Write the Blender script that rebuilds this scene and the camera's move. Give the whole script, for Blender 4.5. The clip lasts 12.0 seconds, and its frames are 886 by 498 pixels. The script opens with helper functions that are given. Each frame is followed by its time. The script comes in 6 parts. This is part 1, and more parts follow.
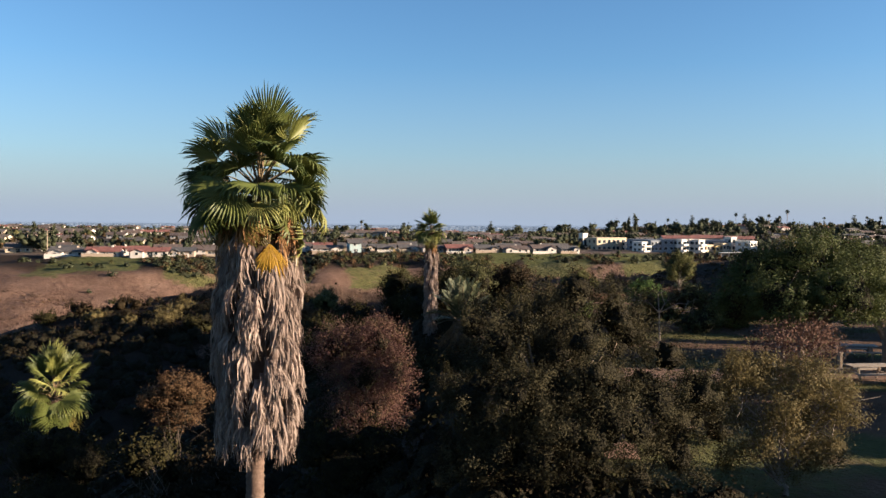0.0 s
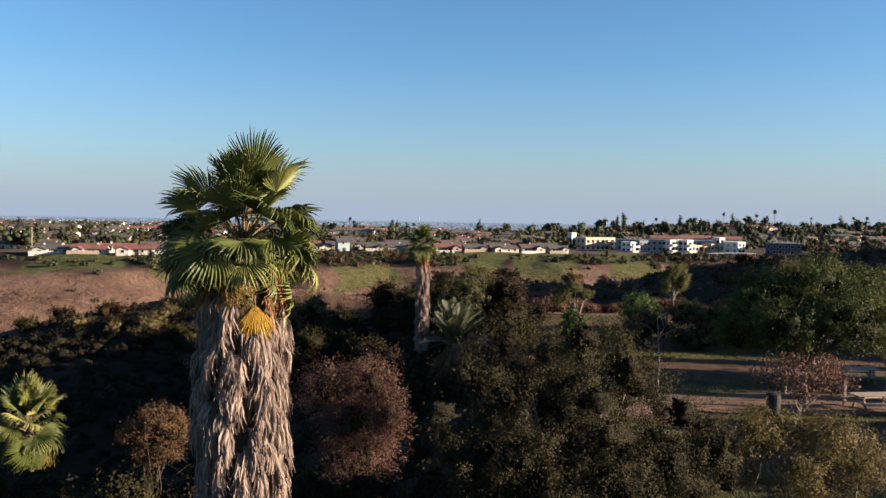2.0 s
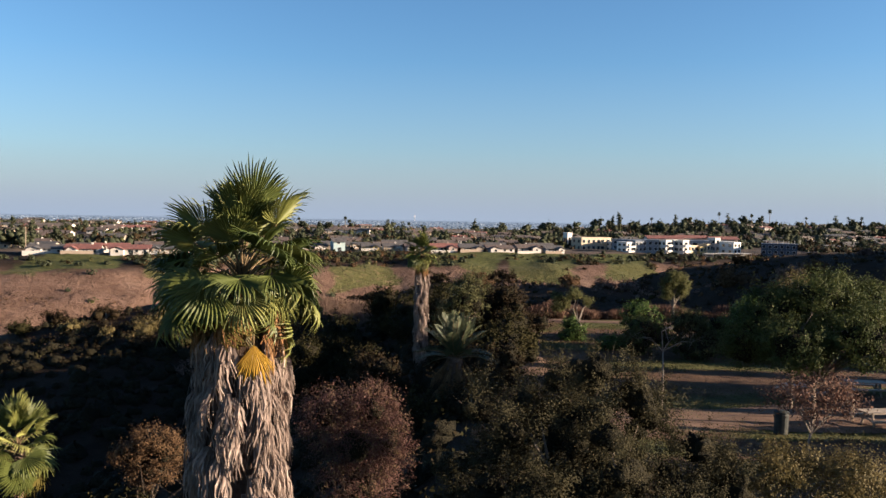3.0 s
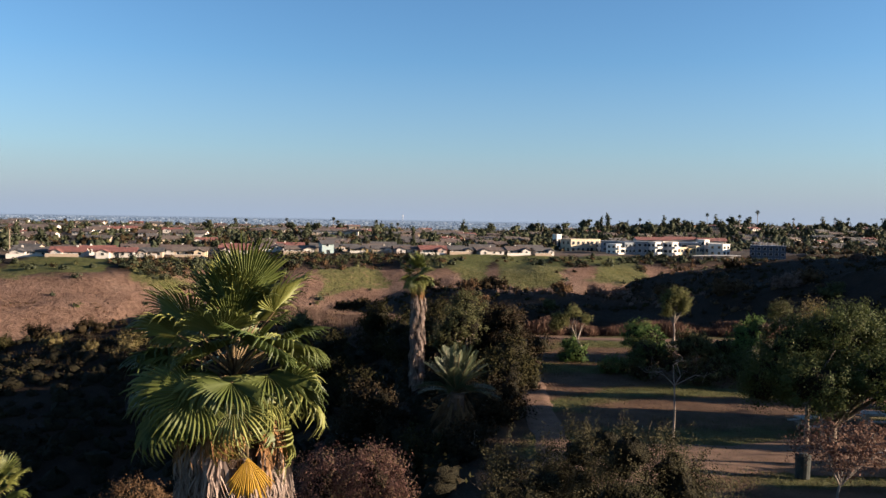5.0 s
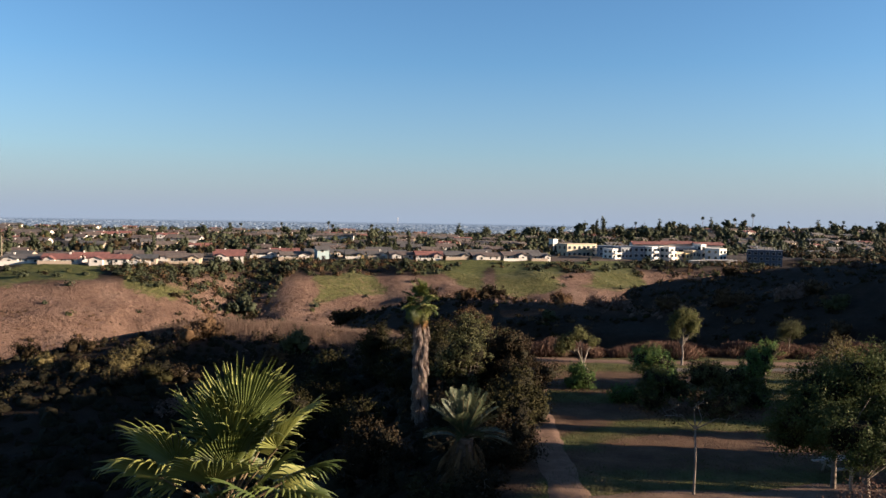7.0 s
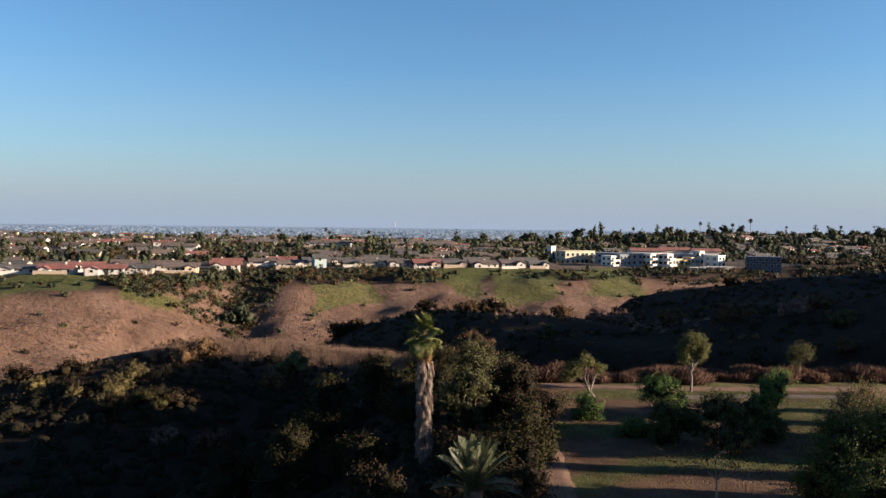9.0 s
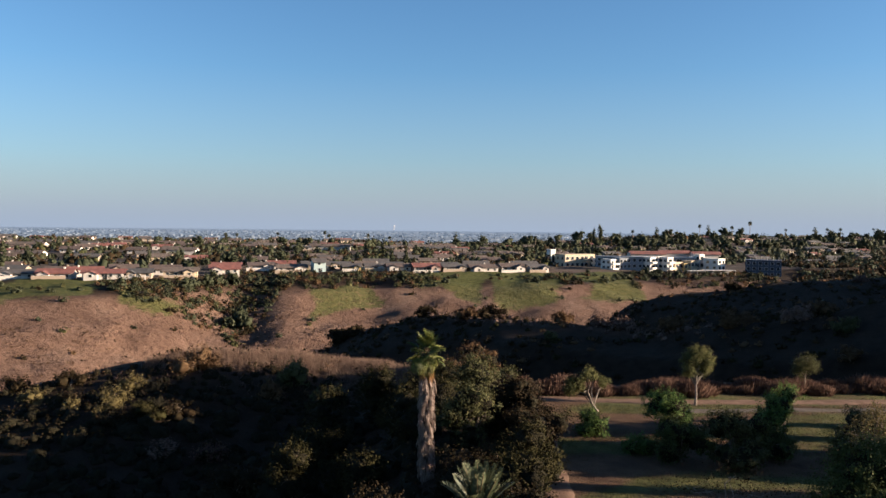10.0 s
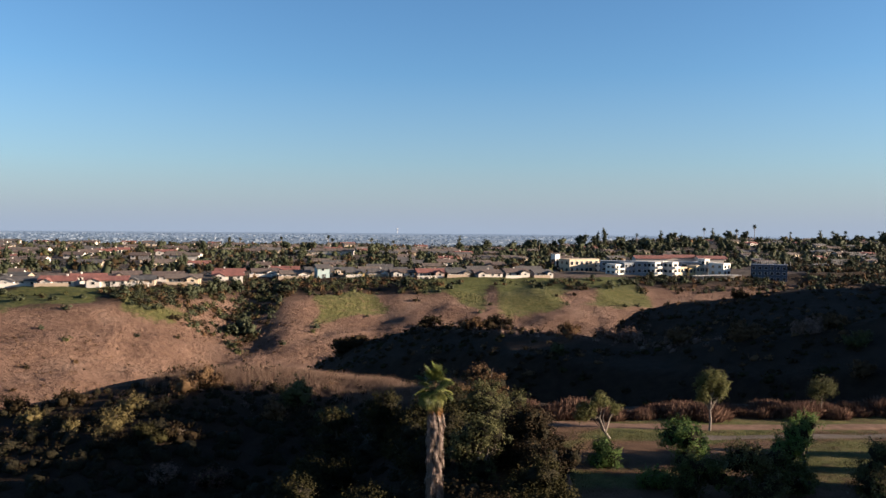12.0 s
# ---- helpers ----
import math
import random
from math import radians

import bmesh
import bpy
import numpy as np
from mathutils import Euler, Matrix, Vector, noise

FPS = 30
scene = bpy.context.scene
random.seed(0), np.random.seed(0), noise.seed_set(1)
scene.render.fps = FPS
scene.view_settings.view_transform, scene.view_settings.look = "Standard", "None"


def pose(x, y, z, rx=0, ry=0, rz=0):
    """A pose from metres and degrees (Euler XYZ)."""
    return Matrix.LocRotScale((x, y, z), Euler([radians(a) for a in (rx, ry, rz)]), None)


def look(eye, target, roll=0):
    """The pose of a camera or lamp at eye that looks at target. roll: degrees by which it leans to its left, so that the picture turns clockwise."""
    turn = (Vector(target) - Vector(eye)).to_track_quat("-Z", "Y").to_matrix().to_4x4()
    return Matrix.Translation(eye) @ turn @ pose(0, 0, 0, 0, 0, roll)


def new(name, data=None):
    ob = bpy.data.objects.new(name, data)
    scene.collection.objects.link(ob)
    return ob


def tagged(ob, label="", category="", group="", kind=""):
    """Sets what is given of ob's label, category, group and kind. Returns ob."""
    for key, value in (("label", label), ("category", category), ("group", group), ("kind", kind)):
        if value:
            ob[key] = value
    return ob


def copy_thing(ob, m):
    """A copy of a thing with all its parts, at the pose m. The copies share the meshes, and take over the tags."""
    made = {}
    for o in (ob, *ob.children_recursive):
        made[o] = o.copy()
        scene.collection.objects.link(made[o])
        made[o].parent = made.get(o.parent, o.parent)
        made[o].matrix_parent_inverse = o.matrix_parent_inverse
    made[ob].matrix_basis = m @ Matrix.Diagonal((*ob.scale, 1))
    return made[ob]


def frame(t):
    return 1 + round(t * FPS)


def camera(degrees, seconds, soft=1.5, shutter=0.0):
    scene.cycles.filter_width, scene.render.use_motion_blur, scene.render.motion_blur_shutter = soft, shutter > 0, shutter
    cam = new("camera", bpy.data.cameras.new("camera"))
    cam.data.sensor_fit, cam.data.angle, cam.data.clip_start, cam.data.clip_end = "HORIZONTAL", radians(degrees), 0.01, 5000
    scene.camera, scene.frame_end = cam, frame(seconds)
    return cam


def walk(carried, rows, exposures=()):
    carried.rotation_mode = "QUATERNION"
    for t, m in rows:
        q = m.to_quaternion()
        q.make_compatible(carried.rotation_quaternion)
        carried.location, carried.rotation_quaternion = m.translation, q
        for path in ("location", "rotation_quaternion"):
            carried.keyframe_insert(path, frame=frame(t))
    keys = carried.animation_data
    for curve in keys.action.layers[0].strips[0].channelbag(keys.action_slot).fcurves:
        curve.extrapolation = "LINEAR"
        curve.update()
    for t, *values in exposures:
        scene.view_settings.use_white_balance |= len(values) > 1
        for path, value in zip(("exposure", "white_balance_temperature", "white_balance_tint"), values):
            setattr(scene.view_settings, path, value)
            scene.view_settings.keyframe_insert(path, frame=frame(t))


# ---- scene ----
cam = camera(56.0, 12.0)
PATH = [
    (0, (-0.608, 1.094, 12.053), (-0.6095, 3.0929, 11.9807), 0.53),
    (0.5, (-0.631, 1.477, 12.319), (-0.6261, 3.4754, 12.2430), 0.66),
    (1, (-0.686, 1.818, 12.598), (-0.6747, 3.8169, 12.5197), 0.77),
    (1.5, (-0.769, 2.159, 12.886), (-0.7489, 4.1573, 12.8079), 0.85),
    (2, (-0.872, 2.524, 13.182), (-0.8453, 4.5222, 13.1021), 0.93),
    (2.5, (-0.991, 2.928, 13.483), (-0.9586, 4.9261, 13.4010), 0.98),
    (3, (-1.120, 3.376, 13.789), (-1.0818, 5.3740, 13.7061), 1.02),
    (5, (-1.667, 5.513, 15.062), (-1.6003, 7.5103, 14.9782), 1.05),
    (5.5, (-1.797, 6.084, 15.395), (-1.7252, 8.0810, 15.3115), 1.03),
    (6, (-1.922, 6.648, 15.733), (-1.8481, 8.6445, 15.6530), 1.01),
    (6.5, (-2.040, 7.194, 16.079), (-1.9634, 9.1914, 15.9995), 0.97),
    (7, (-2.150, 7.718, 16.432), (-2.0712, 9.7152, 16.3544), 0.94),
    (9, (-2.522, 9.545, 17.903), (-2.4364, 11.5425, 17.8369), 0.76),
    (9.5, (-2.599, 9.951, 18.280), (-2.5126, 11.9480, 18.2171), 0.72),
    (10, (-2.672, 10.350, 18.657), (-2.5845, 12.3471, 18.5964), 0.68),
    (10.5, (-2.738, 10.751, 19.031), (-2.6546, 12.7488, 18.9714), 0.64),
    (11, (-2.799, 11.164, 19.400), (-2.7169, 13.1614, 19.3397), 0.60),
    (11.5, (-2.854, 11.594, 19.760), (-2.7719, 13.5919, 19.7019), 0.57),
    (12, (-2.899, 12.046, 20.108), (-2.8197, 14.0434, 20.0532), 0.55),
]
walk(cam, [(t, look(eye, target, roll)) for t, eye, target, roll in PATH], [(0.0, 2.2, 5400, 6), (6.0, 2.13, 5400, 6), (12.0, 2.1, 5400, 6)])

# ---- light ----
SUN_EL, SUN_AZ = radians(12.5), radians(99.0)
world = bpy.data.worlds.new("sky")
scene.world = world
world.use_nodes = True
wn = world.node_tree.nodes
sky = wn.new("ShaderNodeTexSky")
sky.sky_type, sky.sun_disc = "NISHITA", False
sky.sun_elevation, sky.sun_rotation = SUN_EL, SUN_AZ
sky.altitude, sky.air_density, sky.dust_density, sky.ozone_density = 100, 1.0, 0.5, 3.0
wn["Background"].inputs["Strength"].default_value = 0.036
world.node_tree.links.new(sky.outputs[0], wn["Background"].inputs[0])
sun_data = bpy.data.lights.new("sun", "SUN")
sun_data.energy, sun_data.angle, sun_data.color = 5.0, radians(0.6), (1.0, 0.72, 0.465)
sun = new("sun", sun_data)
TO_SUN = Vector((math.cos(SUN_EL) * math.sin(SUN_AZ), math.cos(SUN_EL) * math.cos(SUN_AZ), math.sin(SUN_EL)))
sun.matrix_world = look((60, -20, 60), Vector((60, -20, 60)) - TO_SUN)


# ---- materials ----
def mat(name):
    m = bpy.data.materials.new(name)
    m.use_nodes = True
    nt = m.node_tree
    return m, nt, nt.nodes["Principled BSDF"]


def ramp_node(nt, fac, stops):
    r = nt.nodes.new("ShaderNodeValToRGB")
    el = r.color_ramp.elements
    while len(el) < len(stops):
        el.new(0.5)
    for e, (p, c) in zip(el, stops):
        e.position, e.color = p, (*c, 1)
    nt.links.new(fac, r.inputs[0])
    return r.outputs[0]


def noise_node(nt, scale, detail=4.0, rough=0.6, coord="Object"):
    tc = nt.nodes.new("ShaderNodeTexCoord")
    n = nt.nodes.new("ShaderNodeTexNoise")
    n.inputs["Scale"].default_value, n.inputs["Detail"].default_value, n.inputs["Roughness"].default_value = scale, detail, rough
    nt.links.new(tc.outputs[coord], n.inputs["Vector"])
    return n.outputs[0]


def mix_node(nt, fac, a, b, mode="MIX"):
    n = nt.nodes.new("ShaderNodeMix")
    n.data_type, n.blend_type = "RGBA", mode
    for sock, val in ((n.inputs[0], fac), (n.inputs[6], a), (n.inputs[7], b)):
        if isinstance(val, (int, float)):
            sock.default_value = val
        elif isinstance(val, tuple):
            sock.default_value = (*val, 1)
        else:
            nt.links.new(val, sock)
    return n.outputs[2]


def math_node(nt, op, a, b):
    n = nt.nodes.new("ShaderNodeMath")
    n.operation = op
    nt.links.new(a, n.inputs[0])
    n.inputs[1].default_value = b
    return n.outputs[0]


def bump_node(nt, bsdf, height, strength, dist):
    b = nt.nodes.new("ShaderNodeBump")
    b.inputs["Strength"].default_value, b.inputs["Distance"].default_value = strength, dist
    nt.links.new(height, b.inputs["Height"])
    nt.links.new(b.outputs[0], bsdf.inputs["Normal"])


def leaf_mat(name, stops, glow=0.3, rough=0.65, spec=0.08, whole=False):
    """Foliage: a colour per leaf, or per whole frond, larger drifts of tone, light passing through."""
    m, nt, b = mat(name)
    g = nt.nodes.new("ShaderNodeNewGeometry")
    if whole:
        c = ramp_node(nt, nt.nodes.new("ShaderNodeObjectInfo").outputs["Random"], stops)
        c = mix_node(nt, 1.0, c, ramp_node(nt, g.outputs["Random Per Island"], [(0.0, (0.72, 0.74, 0.7)), (1.0, (1.0, 1.0, 1.0))]), "MULTIPLY")
    else:
        drift = mix_node(nt, 0.55, g.outputs["Random Per Island"], ramp_node(nt, noise_node(nt, 2.2, 3), [(0.3, (0, 0, 0)), (0.7, (1, 1, 1))]))
        c = ramp_node(nt, drift, stops)
    c = mix_node(nt, 0.55, c, ramp_node(nt, noise_node(nt, 0.9, 3), [(0.3, (0.45, 0.45, 0.45)), (0.7, (1.0, 1.0, 1.0))]), "MULTIPLY")
    b.inputs["Roughness"].default_value = rough
    b.inputs["Specular IOR Level"].default_value = spec
    nt.links.new(c, b.inputs["Base Color"])
    t = nt.nodes.new("ShaderNodeBsdfTranslucent")
    nt.links.new(c, t.inputs[0])
    s = nt.nodes.new("ShaderNodeMixShader")
    s.inputs[0].default_value = glow
    nt.links.new(b.outputs[0], s.inputs[1])
    nt.links.new(t.outputs[0], s.inputs[2])
    nt.links.new(s.outputs[0], nt.nodes["Material Output"].inputs[0])
    return m


def plain_mat(name, a, b_col, scale=3.0, rough=0.85, bump=0.3, bdist=0.02, metal=0.0, fine=None):
    m, nt, b = mat(name)
    n1 = noise_node(nt, scale, 5)
    n2 = noise_node(nt, fine or scale * 9, 3)
    c = ramp_node(nt, n1, [(0.3, a), (0.7, b_col)])
    c = mix_node(nt, 0.5, c, ramp_node(nt, n2, [(0.25, (0.55, 0.55, 0.55)), (0.7, (1, 1, 1))]), "MULTIPLY")
    nt.links.new(c, b.inputs["Base Color"])
    b.inputs["Roughness"].default_value, b.inputs["Metallic"].default_value = rough, metal
    b.inputs["Specular IOR Level"].default_value = 0.1
    bump_node(nt, b, n2, bump, bdist)
    return m


M_OAK = leaf_mat("oak_leaf", [(0.0, (0.019, 0.0175, 0.007)), (0.5, (0.030, 0.027, 0.011)), (1.0, (0.046, 0.037, 0.015))], 0.12, 0.8, 0.03)
M_EVERGREEN = leaf_mat("evergreen_leaf", [(0.0, (0.027, 0.024, 0.012)), (0.5, (0.045, 0.039, 0.019)), (1.0, (0.075, 0.063, 0.034))], 0.15, 0.75, 0.05)
M_YELLOW = leaf_mat("yellow_leaf", [(0.0, (0.062, 0.05, 0.02)), (0.5, (0.125, 0.098, 0.038)), (1.0, (0.21, 0.16, 0.072))], 0.3)
M_GREEN = leaf_mat("green_leaf", [(0.0, (0.032, 0.042, 0.013)), (0.6, (0.07, 0.08, 0.024)), (1.0, (0.13, 0.13, 0.045))], 0.25)
M_BRIGHT = leaf_mat("bright_leaf", [(0.0, (0.055, 0.09, 0.02)), (0.6, (0.11, 0.155, 0.04)), (1.0, (0.19, 0.22, 0.068))], 0.3)
M_OLIVE = leaf_mat("olive_leaf", [(0.0, (0.036, 0.038, 0.014)), (0.6, (0.08, 0.078, 0.031)), (1.0, (0.15, 0.134, 0.055))], 0.25)
M_RED = leaf_mat("red_leaf", [(0.0, (0.04, 0.022, 0.018)), (0.45, (0.1, 0.05, 0.042)), (0.65, (0.125, 0.074, 0.05)), (1.0, (0.165, 0.135, 0.05))], 0.25)
M_RUST = leaf_mat("rust_leaf", [(0.0, (0.06, 0.03, 0.022)), (0.5, (0.115, 0.062, 0.043)), (1.0, (0.19, 0.12, 0.085))], 0.2, 0.8, 0.1)
M_DRY = leaf_mat("dry_leaf", [(0.0, (0.05, 0.027, 0.013)), (0.5, (0.1, 0.058, 0.028)), (1.0, (0.165, 0.105, 0.053))], 0.2, 0.8, 0.1)
M_BRUSH = leaf_mat("brush_leaf", [(0.0, (0.085, 0.052, 0.04)), (0.5, (0.155, 0.1, 0.078)), (1.0, (0.25, 0.17, 0.13))], 0.15, 0.8, 0.05)
M_STRAW = leaf_mat("straw", [(0.0, (0.10, 0.064, 0.046)), (0.5, (0.165, 0.108, 0.079)), (1.0, (0.26, 0.18, 0.135))], 0.2, 0.8, 0.05)
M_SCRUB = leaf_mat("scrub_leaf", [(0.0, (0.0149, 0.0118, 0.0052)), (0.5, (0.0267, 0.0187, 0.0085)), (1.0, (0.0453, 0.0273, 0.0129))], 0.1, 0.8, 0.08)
M_FAR_TREE = leaf_mat("far_tree", [(0.0, (0.026, 0.031, 0.017)), (0.6, (0.046, 0.05, 0.027)), (1.0, (0.08, 0.077, 0.04))], 0.1)
M_FROND = leaf_mat("palm_leaf", [(0.0, (0.05, 0.066, 0.014)), (0.5, (0.13, 0.14, 0.032)), (1.0, (0.25, 0.24, 0.066))], 0.17, 0.5, 0.2, whole=True)
M_FROND_LOW = leaf_mat("palm_leaf_fading", [(0.0, (0.085, 0.085, 0.02)), (0.5, (0.16, 0.135, 0.03)), (1.0, (0.26, 0.17, 0.04))], 0.2, 0.5, 0.2, whole=True)
M_FROND_OLD = leaf_mat("palm_leaf_yellow", [(0.0, (0.25, 0.14, 0.02)), (0.5, (0.45, 0.27, 0.03)), (1.0, (0.55, 0.36, 0.06))], 0.35)
# near-black filling for crowns: their inner shade is put into its colour
M_INNER_SHADE = plain_mat("inner_shade", (0.012, 0.0105, 0.006), (0.025, 0.021, 0.011), 3, 0.95, 1.0, 0.15, fine=14)
M_PETIOLE = plain_mat("petiole", (0.075, 0.052, 0.026), (0.19, 0.135, 0.07), 4, 0.6)
M_THATCH = leaf_mat("dead_frond", [(0.0, (0.06, 0.04, 0.032)), (0.45, (0.15, 0.107, 0.085)), (0.8, (0.25, 0.19, 0.155)), (1.0, (0.36, 0.28, 0.23))], 0.03, 0.85, 0.1)
M_THATCH_NEW = leaf_mat("dead_frond_new", [(0.0, (0.11, 0.048, 0.018)), (0.5, (0.2, 0.098, 0.038)), (1.0, (0.3, 0.175, 0.08))], 0.15, 0.8, 0.1)
M_TWIG = plain_mat("twig_bark", (0.04, 0.03, 0.022), (0.09, 0.068, 0.05), 5, 0.9, 0.3, 0.01)
M_BARK = plain_mat("bark", (0.10, 0.075, 0.055), (0.24, 0.19, 0.15), 5, 0.9, 0.6, 0.03)
M_PALM_BARK = plain_mat("palm_bark", (0.07, 0.045, 0.032), (0.16, 0.108, 0.08), 6, 0.9, 0.7, 0.03)
# dead leaf bases, darkened so the gaps between hanging leaves look shaded
M_CORE = plain_mat("thatch_core", (0.03, 0.02, 0.015), (0.09, 0.062, 0.046), 6, 0.95, 0.8, 0.04)


# ---- mesh helpers ----
def mesh_ob(name, verts, faces, material, parent=None, label="", mats=None, idx=None, smooth=False, attr=None):
    me = bpy.data.meshes.new(name)
    if isinstance(faces, np.ndarray):
        v = np.asarray(verts, np.float32)
        k = faces.shape[1]
        me.vertices.add(len(v))
        me.vertices.foreach_set("co", v.ravel())
        me.loops.add(faces.size)
        me.loops.foreach_set("vertex_index", faces.astype(np.int32).ravel())
        me.polygons.add(len(faces))
        me.polygons.foreach_set("loop_start", np.arange(0, faces.size, k, dtype=np.int32))
    else:
        me.from_pydata([tuple(p) for p in verts], [], [tuple(f) for f in faces])
    for m in (mats or [material]):
        me.materials.append(m)
    if idx is not None:
        me.polygons.foreach_set("material_index", np.asarray(idx, np.int32))
    if smooth:
        me.polygons.foreach_set("use_smooth", np.ones(len(me.polygons), bool))
    me.update(calc_edges=True)
    ob = new(name, me)
    if parent:
        ob.parent = parent
    if label:
        ob["label"] = label
    return ob


def root(name, x, y, z, label, category, group=""):
    e = new(name)
    e.location = (x, y, z)
    e.empty_display_size = 0.3
    return tagged(e, label, category, group)


def tube(points, radii, sides=7):
    """A tapered tube along points: vertices and quads."""
    pts = [Vector(p) for p in points]
    vs, fs = [], []
    for i, p in enumerate(pts):
        d = (pts[min(i + 1, len(pts) - 1)] - pts[max(i - 1, 0)]).normalized()
        a = d.orthogonal().normalized()
        b = d.cross(a)
        for k in range(sides):
            t = 2 * math.pi * k / sides
            vs.append(p + (a * math.cos(t) + b * math.sin(t)) * radii[i])
    for i in range(len(pts) - 1):
        for k in range(sides):
            fs.append((i * sides + k, i * sides + (k + 1) % sides, (i + 1) * sides + (k + 1) % sides, (i + 1) * sides + k))
    fs.append(tuple(range((len(pts) - 1) * sides, len(pts) * sides)))
    return vs, fs


def joined(chunks):
    vs, fs = [], []
    for v, f in chunks:
        n = len(vs)
        vs += v
        fs += [tuple(i + n for i in q) for q in f]
    return vs, fs


def leaf_quads(rng, centres, size, stretch=1.6, up=0.3, jitter=0.4, along=None):
    """A bent leaf at each centre, facing anyhow or growing along a way."""
    n = len(centres)
    d = rng.normal(size=(n, 3))
    d[:, 2] += up
    if along is None:
        nn = np.cross(d, rng.normal(size=(n, 3)))
    else:
        nn = along + rng.normal(size=(n, 3)) * 0.32
        nn /= np.linalg.norm(nn, axis=1)[:, None]
        d = d - nn * np.sum(d * nn, 1)[:, None]
    d /= np.linalg.norm(d, axis=1)[:, None] + 1e-9
    nn /= np.linalg.norm(nn, axis=1)[:, None] + 1e-9
    s = np.cross(nn, d)
    L = size * stretch * (1 + jitter * rng.uniform(-1, 1, (n, 1)))
    W = size * 0.5 * (1 + jitter * rng.uniform(-1, 1, (n, 1)))
    c = np.asarray(centres)
    v = np.stack([c, c + d * L * 0.5 + s * W, c + d * L + nn * L * 0.15, c + d * L * 0.5 - s * W], 1).reshape(-1, 3)
    f = np.arange(4 * n).reshape(-1, 4)
    return v, f


def crown_points(rng, blobs, clumps, per, spread, shell=0.55, plume=1.0):
    """Leaf places in plumes over a set of ellipsoids (cx, cy, cz, rx, ry, rz): uneven, with gaps. Also each leaf's way out."""
    blobs = np.asarray(blobs, float)
    w = (blobs[:, 3] * blobs[:, 4] * blobs[:, 5]) ** 0.67
    pick = rng.choice(len(blobs), clumps, p=w / w.sum())
    b = blobs[pick]
    d = rng.normal(size=(clumps, 3))
    d[:, 2] += 0.25
    d /= np.linalg.norm(d, axis=1)[:, None]
    rad = rng.uniform(shell, 1.06, (clumps, 1)) ** 0.7
    c = b[:, :3] + d * rad * b[:, 3:]
    ax = d + np.array([0, 0, 0.5]) + rng.normal(0, 0.35, (clumps, 3))
    ax /= np.linalg.norm(ax, axis=1)[:, None]
    size = spread * rng.uniform(0.55, 1.5, (clumps, 1, 1))
    t = rng.normal(size=(clumps, per, 1)) * 0.9 * plume
    side = rng.normal(size=(clumps, per, 3)) * np.clip(0.72 - 0.22 * t, 0.2, 1.0)
    off = ax[:, None, :] * t + side
    p = c[:, None, :] + off * size
    way = off / (np.linalg.norm(off, axis=2)[:, :, None] + 1e-9) + 0.55 * ax[:, None, :]
    way = way / (np.linalg.norm(way, axis=2)[:, :, None] + 1e-9)
    return p.reshape(-1, 3), way.reshape(-1, 3)


def limbs(rng, base_r, fork, tips, lean=(0, 0)):
    """A trunk from the origin to the fork height, and limbs to the tips."""
    f = Vector((lean[0], lean[1], fork))
    mid = Vector((lean[0] * 0.3 + rng.uniform(-.1, .1), lean[1] * 0.3, fork * 0.5))
    chunks = [tube([(0, 0, -0.3), (0, 0, 0.05), mid, f], [base_r * 1.35, base_r * 1.1, base_r * 0.85, base_r * 0.7], 8)]
    for t in tips:
        t = Vector(t)
        m1 = f.lerp(t, 0.4) + Vector(rng.uniform(-.25, .25, 3)) + Vector((0, 0, 0.1 * (t - f).length))
        chunks.append(tube([f - Vector((0, 0, .1)), m1, f.lerp(t, 0.75) + Vector(rng.uniform(-.2, .2, 3)), t], [base_r * 0.6, base_r * 0.4, base_r * 0.22, base_r * 0.08], 6))
        for _ in range(2):
            q = m1.lerp(t, rng.uniform(0.2, 0.8))
            e = q + Vector(rng.normal(size=3)).normalized() * (t - f).length * 0.35
            chunks.append(tube([q, q.lerp(e, .5) + Vector(rng.uniform(-.08, .08, 3)), e], [base_r * 0.2, base_r * 0.13, base_r * 0.04], 5))
    return joined(chunks)


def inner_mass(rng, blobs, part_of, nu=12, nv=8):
    """A crown's dense inside: a lumpy, broken mass under leaves, often near-black for shade."""
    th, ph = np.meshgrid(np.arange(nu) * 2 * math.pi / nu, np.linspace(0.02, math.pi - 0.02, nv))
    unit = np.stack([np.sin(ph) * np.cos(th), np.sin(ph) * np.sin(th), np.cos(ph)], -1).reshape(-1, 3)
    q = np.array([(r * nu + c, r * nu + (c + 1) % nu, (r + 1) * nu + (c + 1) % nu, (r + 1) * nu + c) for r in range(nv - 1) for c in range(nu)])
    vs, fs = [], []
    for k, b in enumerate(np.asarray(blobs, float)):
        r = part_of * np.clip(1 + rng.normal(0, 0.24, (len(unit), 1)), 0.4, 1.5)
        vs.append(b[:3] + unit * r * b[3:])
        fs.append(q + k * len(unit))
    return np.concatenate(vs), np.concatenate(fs)


